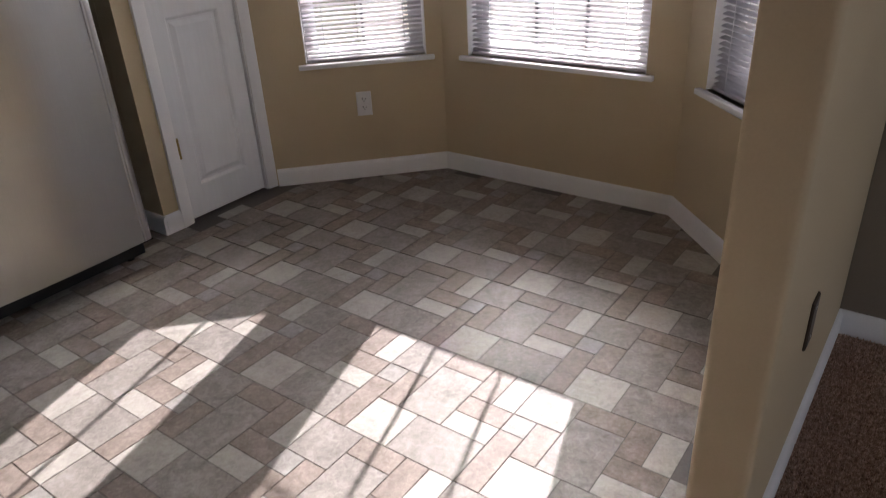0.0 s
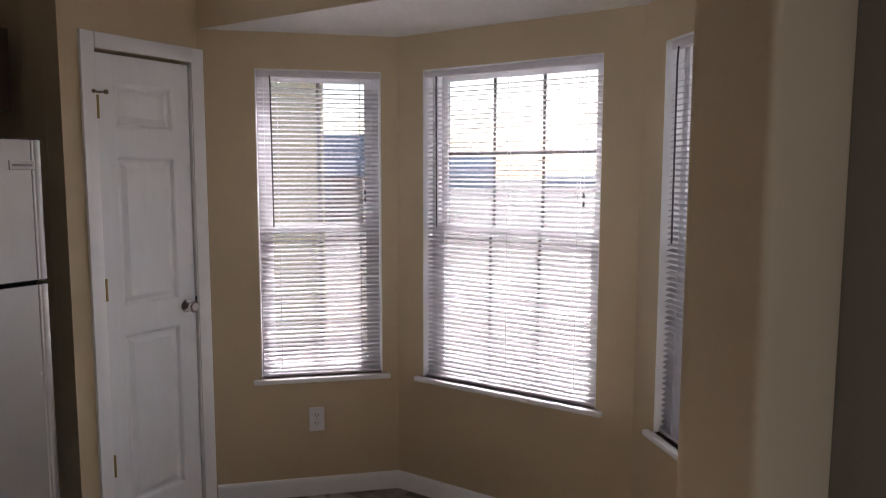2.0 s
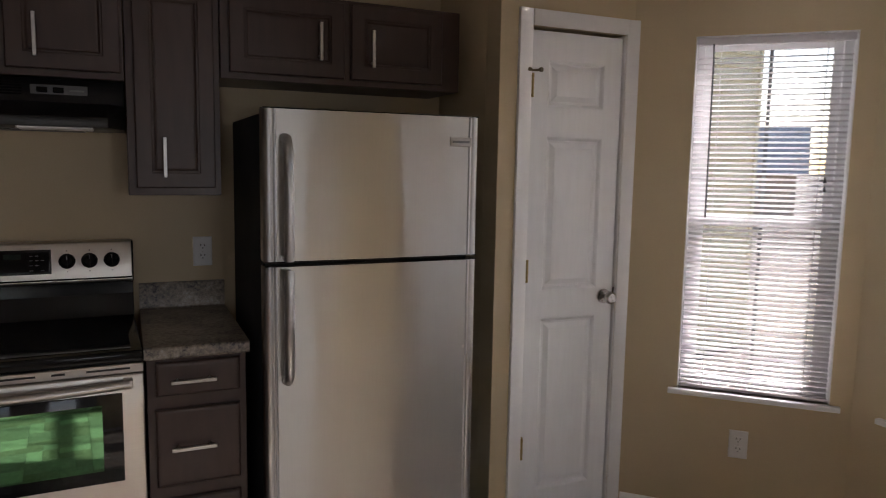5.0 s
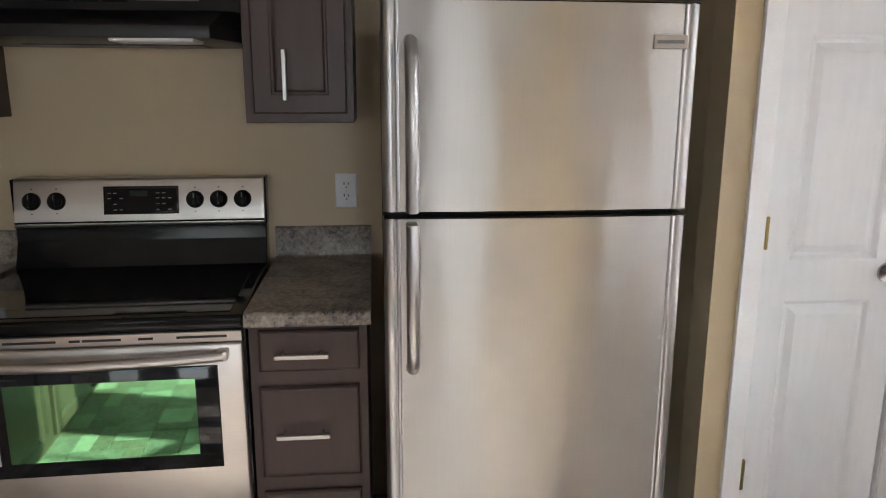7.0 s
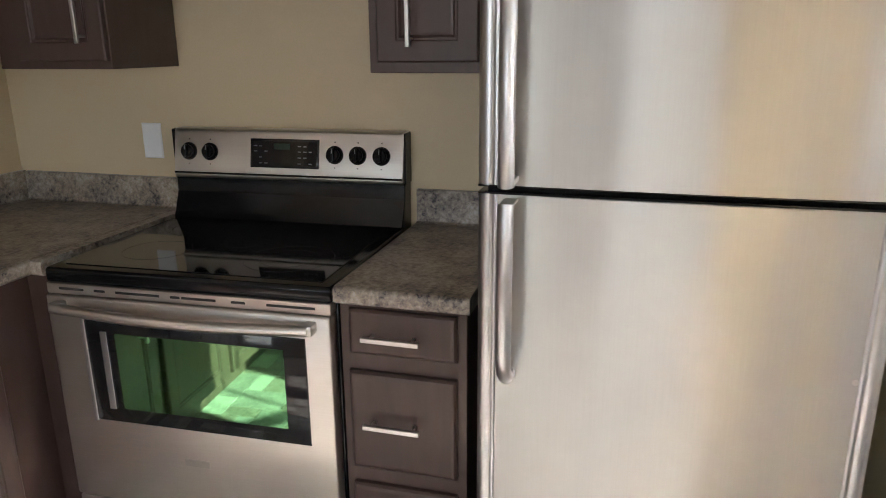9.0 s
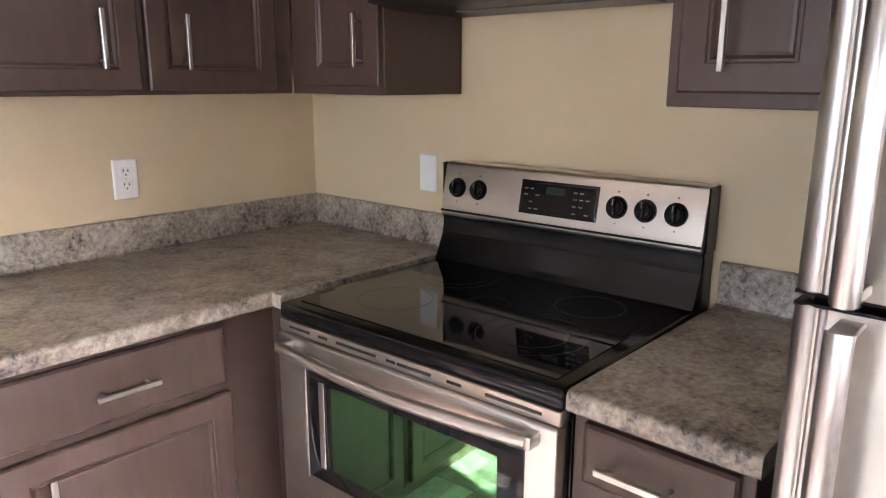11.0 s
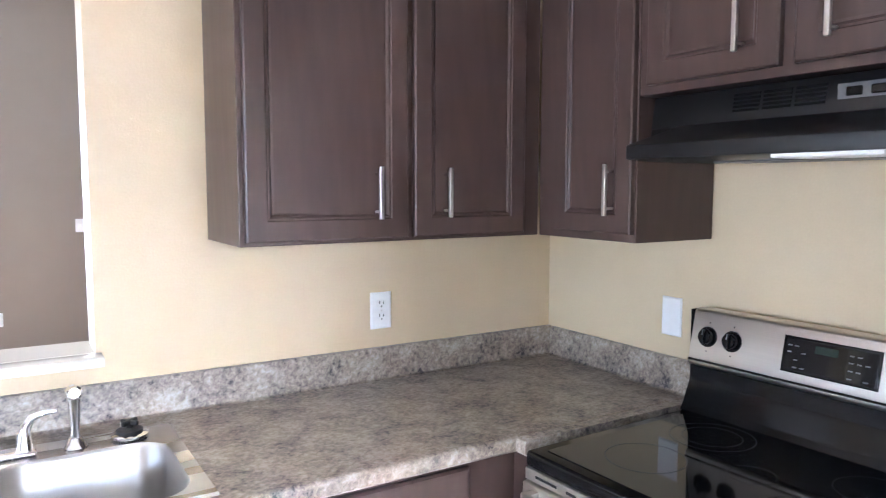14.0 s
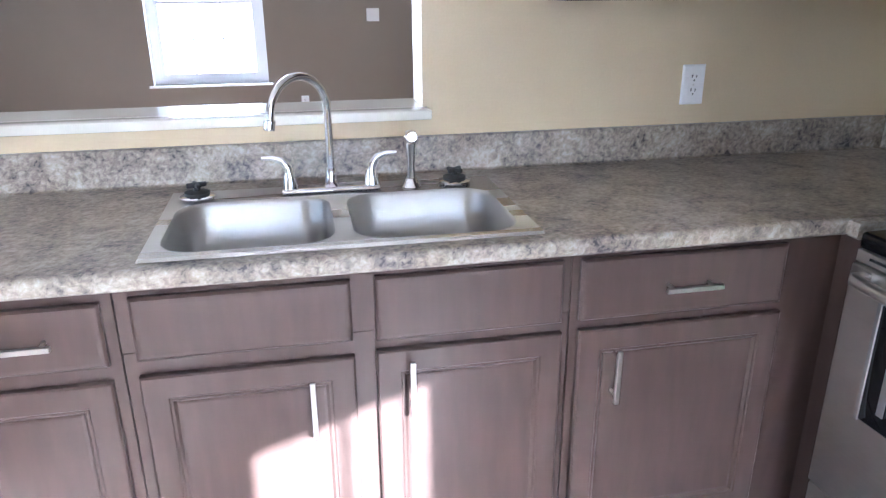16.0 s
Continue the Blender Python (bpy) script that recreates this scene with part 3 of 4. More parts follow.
def upper_cabinet(name, x0, x1, y0, y1, z0, z1, face, doors, label):
    """A wall cabinet. face: x or y, the way its front looks; doors: (from, to, low, high, handle along, handle height)."""
    c = thing(name, ((x0 + x1) / 2, (y0 + y1) / 2, z0), label, "cabinet", "wall cabinets")
    ox, oy = (x0 + x1) / 2, (y0 + y1) / 2
    part("body", bx(x0 - ox, x1 - ox, y0 - oy, y1 - oy, 0, z1 - z0, 0.0015, 1), M_CAB, c)
    for a, b, lo, hi, ha, hz in doors:
        if face == "x":
            to = pose(x1 - ox, -oy, -z0) @ FACE_X
            front(c, "door", to, ((a + b) / 2, (lo + hi) / 2), b - a, hi - lo, (ha, hz))
        else:
            to = pose(-ox, y1 - oy, -z0) @ FACE_Y
            front(c, "door", to, (-(a + b) / 2, (lo + hi) / 2), b - a, hi - lo, (-ha, hz))
    return c


UP, TOP, FR = 1.368, 2.138, 0.305
upper_cabinet("corner_cabinet", 0.002, FR, 0.309, 0.697, UP, TOP, "x", [(0.395, 0.692, UP + 0.022, TOP - 0.012, 0.632, 1.505)], "dark espresso wall cabinet in the corner beside the hood")
upper_cabinet("wall_cabinet", 0.307, 1.216, 0.002, FR, UP, TOP, "y", [(0.765, 1.203, UP + 0.010, TOP - 0.012, 0.862, 1.497), (0.372, 0.745, UP + 0.010, TOP - 0.012, 0.652, 1.497)], "dark espresso two-door wall cabinet above the counter")
upper_cabinet("hood_cabinet", 0.002, FR, 0.700, 1.462, 1.742, TOP, "x", [(0.735, 1.088, 1.764, TOP - 0.012, 1.006, 1.869), (1.122, 1.452, 1.764, TOP - 0.012, 1.208, 1.866)], "dark espresso two-door wall cabinet above the range hood")
upper_cabinet("tall_cabinet", 0.002, FR, 1.465, 1.768, UP - 0.008, 2.085, "x", [(1.490, 1.748, UP + 0.018, 2.073, 1.581, 1.49)], "dark espresso single-door wall cabinet beside the refrigerator")
upper_cabinet("fridge_cabinet", 0.002, FR + 0.01, 1.771, 2.690, 1.770, 2.080, "x", [(1.80, 2.215, 1.792, 2.066, 2.118, 1.917), (2.240, 2.610, 1.792, 2.066, 2.317, 1.905)], "dark espresso two-door wall cabinet above the refrigerator")


def base_cabinet(name, x0, x1, y0, y1, face, fronts, label):
    c = thing(name, ((x0 + x1) / 2, (y0 + y1) / 2, 0), label, "cabinet", "base cabinets")
    ox, oy = (x0 + x1) / 2, (y0 + y1) / 2
    if face == "x":
        body = join(bx(x0 - ox, x1 - ox, y0 - oy, y1 - oy, 0.10, 0.866, 0.0015, 1), bx(x0 - ox, x1 - ox - 0.07, y0 - oy, y1 - oy, 0, 0.10))
        to = pose(x1 - ox, -oy, 0) @ FACE_X
        s = 1
    else:
        body = join(bx(x0 - ox, x1 - ox, y0 - oy, y1 - oy, 0.10, 0.866, 0.0015, 1), bx(x0 - ox, x1 - ox, y0 - oy, y1 - oy - 0.07, 0, 0.10))
        to = pose(-ox, y1 - oy, 0) @ FACE_Y
        s = -1
    if name == "sink_cabinet":
        body.free()
        a, b, f = x0 - ox, x1 - ox, y1 - oy
        body = join(bx(a, b, y0 - oy, f, 0.10, 0.72, 0.0015, 1), bx(a, b, y0 - oy, f - 0.07, 0, 0.10))
        part("face_rail", bx(a, b, f - 0.008, f, 0.7201, 0.866), M_CAB, c, smooth=0)
        for u in (a, b - 0.016):
            part("side_panel", bx(u, u + 0.016, y0 - oy, f - 0.008, 0.7201, 0.866), M_CAB, c, smooth=0)
    part("body", body, M_CAB, c)
    for kind, a, b, lo, hi, handle in fronts:
        front(c, kind, to, (s * (a + b) / 2, (lo + hi) / 2), b - a, hi - lo, (s * handle[0], handle[1]) if handle else None, kind != "door", kind == "door")
    return c


BF = 0.611
base_cabinet("corner_base_cabinet", 0.002, 1.286, 0.002, BF, "y", [("drawer", 0.768, 1.268, 0.700, 0.846, (1.013, 0.771)), ("door", 0.762, 1.266, 0.115, 0.676, (1.180, 0.567))], "dark espresso base cabinet with a drawer in the corner")
base_cabinet("sink_cabinet", 1.288, 2.222, 0.002, BF, "y", [("false_front", 1.308, 1.718, 0.700, 0.846, None), ("false_front", 1.768, 2.194, 0.706, 0.842, None), ("door", 1.306, 1.720, 0.115, 0.676, (1.648, 0.594)), ("door", 1.766, 2.196, 0.115, 0.670, (1.858, 0.570))], "dark espresso sink base cabinet with two doors")
base_cabinet("end_base_cabinet", 2.224, 2.92, 0.002, BF, "y", [("drawer", 2.246, 2.56, 0.700, 0.836, (2.40, 0.768)), ("drawer", 2.60, 2.90, 0.700, 0.836, (2.75, 0.768)), ("door", 2.246, 2.56, 0.115, 0.665, (2.52, 0.56)), ("door", 2.60, 2.90, 0.115, 0.665, (2.64, 0.56))], "dark espresso base cabinet at the counter's end")
base_cabinet("drawer_cabinet", 0.002, 0.628, 1.496, 1.796, "x", [("drawer", 1.522, 1.776, 0.748, 0.856, (1.632, 0.799)), ("drawer", 1.518, 1.774, 0.452, 0.704, (1.629, 0.582)), ("drawer", 1.518, 1.774, 0.130, 0.408, (1.629, 0.290))], "dark espresso three-drawer base cabinet between range and refrigerator")
part("corner_filler", bx(0.60, 0.626, 0.613, 0.694, 0.10, 0.866, 0.001, 1), M_CAB)
tagged(bpy.data.objects["corner_filler"], "dark espresso filler strip beside the range", "cabinet panel")


# ---- counters ----
def deck_profile(depth):
    r = 0.012
    pts = [(0.0, 0.867), (depth - 0.006, 0.867), (depth, 0.873)]
    pts += [(depth - r + r * math.cos(a), 0.907 - r + r * math.sin(a)) for a in [math.pi / 2 * k / 5 for k in range(6)]]
    return pts + [(0.0, 0.907)]


SPLASH = [(0.0, 0.9072), (0.030, 0.9072), (0.022, 0.912), (0.0195, 0.920), (0.0185, 1.002), (0.015, 1.008), (0.0, 1.008)]
SX0, SX1, SY0, SY1 = 1.372, 2.168, 0.150, 0.590   # the sink's cut-out


TO_X = Matrix(((0, 1, 0, 0), (-1, 0, 0, 0), (0, 0, 1, 0), (0, 0, 0, 1)))   # turns a run along x into one along y that faces +x


def cut_deck(prof, xs):
    """One slab along x with the sink's opening cut through its middle bay."""
    p = [(0.002, 0.867), (SY0, 0.867), (SY1, 0.867)] + prof[1:9] + [(SY1, 0.907), (SY0, 0.907), (0.002, 0.907)]
    n = len(p)
    bm = bmesh.new()
    rings = [[bm.verts.new((x, y, z)) for y, z in p] for x in xs]
    for j in range(3):
        for i in range(n):
            if j == 1 and i in (1, n - 3):
                continue
            bm.faces.new((rings[j][i], rings[j][(i + 1) % n], rings[j + 1][(i + 1) % n], rings[j + 1][i]))
    for a, b in ((1, n - 2), (n - 3, 2)):
        bm.faces.new((rings[1][a], rings[1][b], rings[2][b], rings[2][a]))
    for j in (1, 2):
        bm.faces.new((rings[j][1], rings[j][2], rings[j][n - 3], rings[j][n - 2]))
    bm.faces.new(rings[0][::-1])
    bm.faces.new(rings[3])
    bmesh.ops.recalc_face_normals(bm, faces=bm.faces[:])
    return bm


def counters():
    prof = deck_profile(0.654)
    ret = [(0.002, 0.867), (0.646, 0.867), (0.652, 0.873), (0.652, 0.895), (0.648, 0.903), (0.640, 0.907), (0.002, 0.907)]
    deck = cut_deck(prof, (0.002, SX0, SX1, 2.95))
    c = thing("countertop", (1.3, 0.3, 0.867), "mottled grey and beige laminate countertop with rolled edge and backsplash", "countertop")
    m = pose(-1.3, -0.3, -0.867)
    part("worktop", moved(deck, m), M_COUNTER, c)
    part("worktop_return", moved(prism(ret, "y", 0.6545, 0.690), m), M_COUNTER, c)
    part("backsplash", moved(prism(SPLASH, "x", 0.002, 2.95), m @ pose(0, 0.002, 0)), M_COUNTER, c)
    part("side_backsplash", moved(prism(SPLASH, "x", -0.690, -0.0325), m @ pose(0.002, 0, 0) @ TO_X), M_COUNTER, c)
    c2 = thing("countertop", (0.3, 1.64, 0.867), "short mottled laminate countertop between range and refrigerator", "countertop")
    m = pose(-0.298, -1.64, -0.867) @ TO_X
    part("worktop", moved(prism(deck_profile(0.648), "x", -1.806, -1.490), m), M_COUNTER, c2)
    part("backsplash", moved(prism(SPLASH, "x", -1.806, -1.490), m), M_COUNTER, c2)


counters()
led = part("pass_through_ledge", join(bx(1.505, 2.77, -0.165, 0.0, 1.062, 1.088), bx(1.490, 2.785, 0.0005, 0.066, 1.062, 1.088, 0.004)), M_LEDGE)
tagged(led, "white painted ledge of the pass-through above the sink", "ledge", "", "structure")


# ---- sink and faucet ----
def bowl(x0, x1, y0, y1, z, depth):
    """An open bowl with rounded corners, as a skin 1 mm thick."""
    bm = bmesh.new()
    def ring(inset, zz, r):
        out = []
        for cx, cy, a0 in ((x1 - inset - r, y1 - inset - r, 0), (x0 + inset + r, y1 - inset - r, 90), (x0 + inset + r, y0 + inset + r, 180), (x1 - inset - r, y0 + inset + r, 270)):
            for k in range(6):
                a = radians(a0 + 18 * k)
                out.append(bm.verts.new((cx + r * math.cos(a), cy + r * math.sin(a), zz)))
        return out
    rs = [ring(0, z, 0.075), ring(0.002, z - 0.002, 0.074), ring(0.006, z - 0.008, 0.072), ring(0.014, z - depth * 0.70, 0.070), ring(0.022, z - depth * 0.86, 0.068), ring(0.038, z - depth * 0.96, 0.062), ring(0.062, z - depth, 0.05)]
    k = len(rs[0])
    for a, b in zip(rs, rs[1:]):
        for i in range(k):
            bm.faces.new((a[i], a[(i + 1) % k], b[(i + 1) % k], b[i]))
    bm.faces.new(rs[-1])
    bmesh.ops.recalc_face_normals(bm, faces=bm.faces[:])
    bmesh.ops.reverse_faces(bm, faces=bm.faces[:])
    return bm


def sink_rim(x0, x1, y0, y1, holes, z):
    """The flat rim around rounded bowl holes: strips between the outline and each hole."""
    bm = bmesh.new()
    mid = (holes[0][1] + holes[1][0]) / 2
    for (hx0, hx1, hy0, hy1), (ox0, ox1) in zip(holes, ((x0, mid), (mid, x1))):
        r = 0.075
        inner, outer = [], []
        for cx, cy, a0 in ((hx1 - r, hy1 - r, 0), (hx0 + r, hy1 - r, 90), (hx0 + r, hy0 + r, 180), (hx1 - r, hy0 + r, 270)):
            for k in range(6):
                a = radians(a0 + 18 * k)
                inner.append((cx + r * math.cos(a), cy + r * math.sin(a)))
                ox, oy = (ox1 if math.cos(radians(a0 + 45)) > 0 else ox0), (y1 if math.sin(radians(a0 + 45)) > 0 else y0)
                if k < 3:
                    f = k / 2.5 if k < 2.5 else 1
                    outer.append((ox, cy + (oy - cy) * f) if a0 in (0, 180) else (cx + (ox - cx) * f, oy))
                else:
                    f = (5 - k) / 2.5
                    outer.append((cx + (ox - cx) * f, oy) if a0 in (0, 180) else (ox, cy + (oy - cy) * f))
                if k in (2, 3):
                    outer[-1] = (ox, oy)
        iv = [bm.verts.new((u, v, z)) for u, v in inner]
        ov = [bm.verts.new((u, v, z)) for u, v in outer]
        n = len(iv)
        for i in range(n):
            j = (i + 1) % n
            if (ov[i].co - ov[j].co).length < 1e-6:
                bm.faces.new((iv[i], ov[i], iv[j]))
            else:
                bm.faces.new((iv[i], ov[i], ov[j], iv[j]))
    bmesh.ops.remove_doubles(bm, verts=bm.verts[:], dist=0.0002)
    bmesh.ops.recalc_face_normals(bm, faces=bm.faces[:])
    if sum(f.normal.z for f in bm.faces) < 0:
        bmesh.ops.reverse_faces(bm, faces=bm.faces[:])
    edge = [e for e in bm.edges if e.is_boundary and (abs(e.verts[0].co.x - x0) < 1e-4 and abs(e.verts[1].co.x - x0) < 1e-4 or abs(e.verts[0].co.x - x1) < 1e-4 and abs(e.verts[1].co.x - x1) < 1e-4
            or abs(e.verts[0].co.y - y0) < 1e-4 and abs(e.verts[1].co.y - y0) < 1e-4 or abs(e.verts[0].co.y - y1) < 1e-4 and abs(e.verts[1].co.y - y1) < 1e-4)]
    ext = bmesh.ops.extrude_edge_only(bm, edges=edge)
    for v in [g for g in ext["geom"] if isinstance(g, bmesh.types.BMVert)]:
        v.co.z = 0.9078 - 0.907 + z - 0.008
        v.co.x += 0.004 * (1 if v.co.x > x1 - 1e-4 else -1 if v.co.x < x0 + 1e-4 else 0)
        v.co.y += 0.004 * (1 if v.co.y > y1 - 1e-4 else -1 if v.co.y < y0 + 1e-4 else 0)
    return bm


def sink():
    s = thing("kitchen_sink", (1.77, 0.36, 0.907), "brushed stainless double-bowl drop-in sink in the countertop", "sink")
    m = pose(-1.77, -0.36, -0.907)
    holes = [(1.388, 1.748, 0.238, 0.588), (1.786, 2.140, 0.238, 0.588)]
    z = 0.915
    part("rim", moved(sink_rim(1.355, 2.168, 0.130, 0.608, holes, z), m), M_SINKRIM, s, smooth=0.5)
    for x0, x1, y0, y1 in holes:
        b = part("bowl", moved(bowl(x0, x1, y0, y1, z, 0.17), m), M_SINK, s)
        cx, cy = (x0 + x1) / 2 - 1.77, (y0 + y1) / 2 - 0.36
        part("drain", join(tube([(cx, cy, -0.1605), (cx, cy, -0.1585)], 0.042, 24), tube([(cx, cy, -0.1585), (cx, cy, -0.150)], [0.03, 0.012], 20)), M_CHROME, b)


def strainer(x, y, turn):
    s = thing("sink_strainer", (x, y, 0.916), "steel basket strainer with a black rubber stopper on the sink rim", "strainer", "sink strainers", turn)
    part("basket", tube([(0, 0, 0), (0, 0, 0.003), (0, 0, 0.009), (0, 0, 0.012)], [0.036, 0.042, 0.043, 0.036], 24), M_CHROME, s)
    part("stopper", tube([(0, 0, 0.0125), (0, 0, 0.019), (0, 0, 0.023)], [0.030, 0.030, 0.016], 20), M_RUBBER, s)
    part("knob", join(tube([(0, 0, 0.023), (0, 0, 0.034)], 0.008, 12), bx(-0.024, 0.024, -0.005, 0.005, 0.030, 0.042, 0.003), bx(-0.005, 0.005, -0.024, 0.024, 0.030, 0.041, 0.003)), M_RUBBER, s)


def faucet():
    f = thing("faucet", (1.775, 0.19, 0.916), "chrome two-handle gooseneck kitchen faucet", "faucet")
    part("base_plate", bx(-0.125, 0.125, -0.026, 0.026, 0, 0.012, 0.006, 3), M_CHROME, f)
    part("post", tube([(0, 0, 0.012), (0, 0, 0.018), (0, 0, 0.036), (0, 0, 0.055), (0, 0, 0.06)], [0.022, 0.018, 0.0145, 0.0135, 0.010], 20), M_CHROME, f)
    path = [(0, 0, 0.05), (0, 0, 0.10), (0, 0, 0.15), (0, 0, 0.198)]
    r, cz = 0.088, 0.203
    for k in range(1, 17):
        a = math.pi * 0.97 * k / 16
        path.append((0.76 * (r - r * math.cos(a)), 0.65 * (r - r * math.cos(a)), cz + r * math.sin(a)))
    e = Vector(path[-1])
    d = (e - Vector(path[-2])).normalized()
    path.append(tuple(e + d * 0.012))
    part("spout", tube(path, 0.0098, 16), M_CHROME, f)
    part("aerator", tube([tuple(e + d * 0.008), tuple(e + d * 0.012), tuple(e + d * 0.030), tuple(e + d * 0.033)], [0.0105, 0.0135, 0.0135, 0.011], 16), M_CHROME, f)
    for s in (-1, 1):
        part("handle", join(tube([(s * 0.102, 0, 0.012), (s * 0.102, 0, 0.03), (s * 0.102, 0, 0.05)], [0.021, 0.018, 0.014], 18),
                            tube([(s * 0.102, 0, 0.04), (s * 0.106, 0, 0.064), (s * 0.118, 0.0, 0.081), (s * 0.142, 0.002, 0.089), (s * 0.168, 0.004, 0.090)], [0.013, 0.0115, 0.009, 0.0065, 0.005], 12)), M_CHROME, f)


def sprayer():
    s = thing("side_sprayer", (1.572, 0.195, 0.916), "chrome side sprayer standing on the sink rim", "sprayer")
    part("collar", tube([(0, 0, 0), (0, 0, 0.006), (0, 0, 0.022)], [0.026, 0.022, 0.015], 20), M_CHROME, s)
    part("wand", tube([(0, 0, 0.02), (0, 0, 0.05), (0, 0.002, 0.10), (0, 0.006, 0.125)], [0.012, 0.010, 0.014, 0.017], 16), M_CHROME, s)
    part("spray_head", tube([(0, 0.0, 0.128), (0, 0.024, 0.132), (0, 0.03, 0.133)], [0.018, 0.017, 0.012], 16), M_CHROME, s)


sink()
strainer(2.100, 0.205, 20)
strainer(1.456, 0.190, 40)
faucet()
sprayer()


# ---- electric range ----
def electric_range():
    W = 0.760
    s = thing("electric_range", (0.020, 1.088, 0), "freestanding stainless and black electric range with a glass cooktop", "range", turn=RANGE_TURN)
    a = W / 2
    part("body", join(bx(0.02, 0.615, -a, a, 0.09, 0.868, 0.003), bx(0.05, 0.56, -a + 0.02, a - 0.02, 0.0, 0.09)), M_BLACK, s)
    top = part("cooktop", bx(0.005, 0.652, -a, a, 0.868, 0.906, 0.010, 3), M_BLACK, s, "black enamel cooktop frame")
    part("glass", bx(0.085, 0.615, -a + 0.035, a - 0.035, 0.9062, 0.9082, 0.0006, 1), M_GLASSTOP, top, "black ceramic glass")
    for cx, cy, r in ((0.46, 0.19, 0.115), (0.46, 0.19, 0.075), (0.46, -0.19, 0.09), (0.22, 0.19, 0.08), (0.22, -0.19, 0.10), (0.22, -0.19, 0.07), (0.35, 0.0, 0.05)):
        bm = bmesh.new()
        n = 48
        vi = [bm.verts.new((cx + (r - 0.0016) * math.cos(2 * math.pi * k / n), cy + (r - 0.0016) * math.sin(2 * math.pi * k / n), 0.9086)) for k in range(n)]
        vo = [bm.verts.new((cx + r * math.cos(2 * math.pi * k / n), cy + r * math.sin(2 * math.pi * k / n), 0.9086)) for k in range(n)]
        for k in range(n):
            bm.faces.new((vi[k], vo[k], vo[(k + 1) % n], vi[(k + 1) % n]))
        part("burner_ring", bm, M_RING, top, "thin grey printed ring", smooth=0)
    # backguard: black riser below, stainless console above, leaning back
    part("riser", prism([(0.0, 0.88), (0.10, 0.906), (0.088, 0.925), (0.062, 0.985), (0.060, 1.032), (0.0, 1.032)], "y", -a, a, 0.002, 1), M_BLACK, s)
    con = part("console", prism([(0.0, 1.030), (0.070, 1.030), (0.074, 1.040), (0.048, 1.176), (0.040, 1.182), (0.0, 1.182)], "y", -a + 0.002, a - 0.002, 0.002, 1), M_STEEL_H, s)
    for y0 in (-a - 0.003, a - 0.0015):
        part("console_end", bx(-0.001, 0.058, y0, y0 + 0.0045, 1.030, 1.180, 0.001, 1), M_BLACK, s)
    lean = math.degrees(math.atan2(0.026, 0.136))
    face = pose(0.0610, 0, 1.108, 0, -lean, 0) @ FACE_X     # plate axes: along y, up the leaning face
    part("trim_strip", moved(bx(-a + 0.004, a - 0.004, -0.002, 0.001, -0.066, -0.060), face), M_BLACK, con, smooth=0)
    disp = part("display_panel", moved(rings_plate(0.226, 0.088, [(0, -0.004), (0, 0.002), (0.004, 0.004), (0.008, 0.0042)]), face @ pose(0.0, 0, 0.004)), M_OVENRIM, con, "black glass clock panel with small keys")
    part("clock_window", moved(bx(-0.034, 0.02, -0.0052, -0.004, 0.012, 0.030), face @ pose(0, 0, 0.004)), M_DISPLAY, disp, smooth=0)
    rnd = random.Random(5)
    for u in (-0.095, -0.078, -0.06, 0.05, 0.068, 0.086):
        for v in (0.022, 0.006, -0.012, -0.03):
            if rnd.random() < 0.75:
                part("key_print", moved(bx(u - 0.005, u + 0.005, -0.0052, -0.0042, v - 0.0015, v + 0.0015), face @ pose(0, 0, 0.004)), M_PRINT, disp, smooth=0)
    for u in (-0.325, -0.252, 0.163, 0.236, 0.310):
        k = part("control_knob", moved(join(tube([(0, 0, 0), (0, -0.004, 0)], 0.0275, 28), tube([(0, -0.004, 0), (0, -0.018, 0), (0, -0.021, 0)], [0.022, 0.020, 0.017], 24), bx(-0.005, 0.005, -0.028, -0.018, -0.019, 0.019, 0.002)), face @ pose(u, 0, 0.004)), M_BLACK, con, "black round oven knob")
        part("knob_mark", moved(bx(-0.0012, 0.0012, -0.0287, -0.0275, 0.004, 0.018), face @ pose(u, 0, 0.004)), M_PRINT, k, smooth=0)
        part("dial_print", moved(join(bx(-0.002, 0.002, -0.0006, 0.0002, 0.036, 0.040), bx(-0.002, 0.002, -0.0006, 0.0002, -0.040, -0.037)), face @ pose(u, 0, 0.004)), M_SLOT, con, smooth=0)
    # oven door
    fx = 0.618
    d = part("oven_door", join(bx(fx, fx + 0.045, -a + 0.003, a - 0.003, 0.272, 0.838, 0.006, 3)), M_STEEL_H, s)
    part("vent_strip", bx(fx, fx + 0.036, -a + 0.003, a - 0.003, 0.840, 0.868, 0.002, 1), M_STEEL_H, s)
    for y0, y1 in ((-0.34, -0.27), (-0.24, -0.21), (-0.18, -0.06), (-0.03, -0.005), (0.0, 0.09), (0.13, 0.165), (0.22, 0.34)):
        part("vent_slot", bx(fx + 0.034, fx + 0.0372, y0, y1, 0.852, 0.858), M_SLOT, s, smooth=0)
    to = pose(fx + 0.045, 0, 0) @ FACE_X
    win = part("oven_window", moved(rings_plate(0.590, 0.275, [(0, -0.002), (0, 0.002), (0.003, 0.004)]), to @ pose(0.020, 0, 0.646)), M_OVENRIM, d, "black glass oven window border")
    part("window_trim", moved(join(bx(-0.302, -0.291, -0.007, 0.0, -0.14, 0.14, 0.001, 1)), to @ pose(0.020, 0, 0.646)), M_EDGE, d)
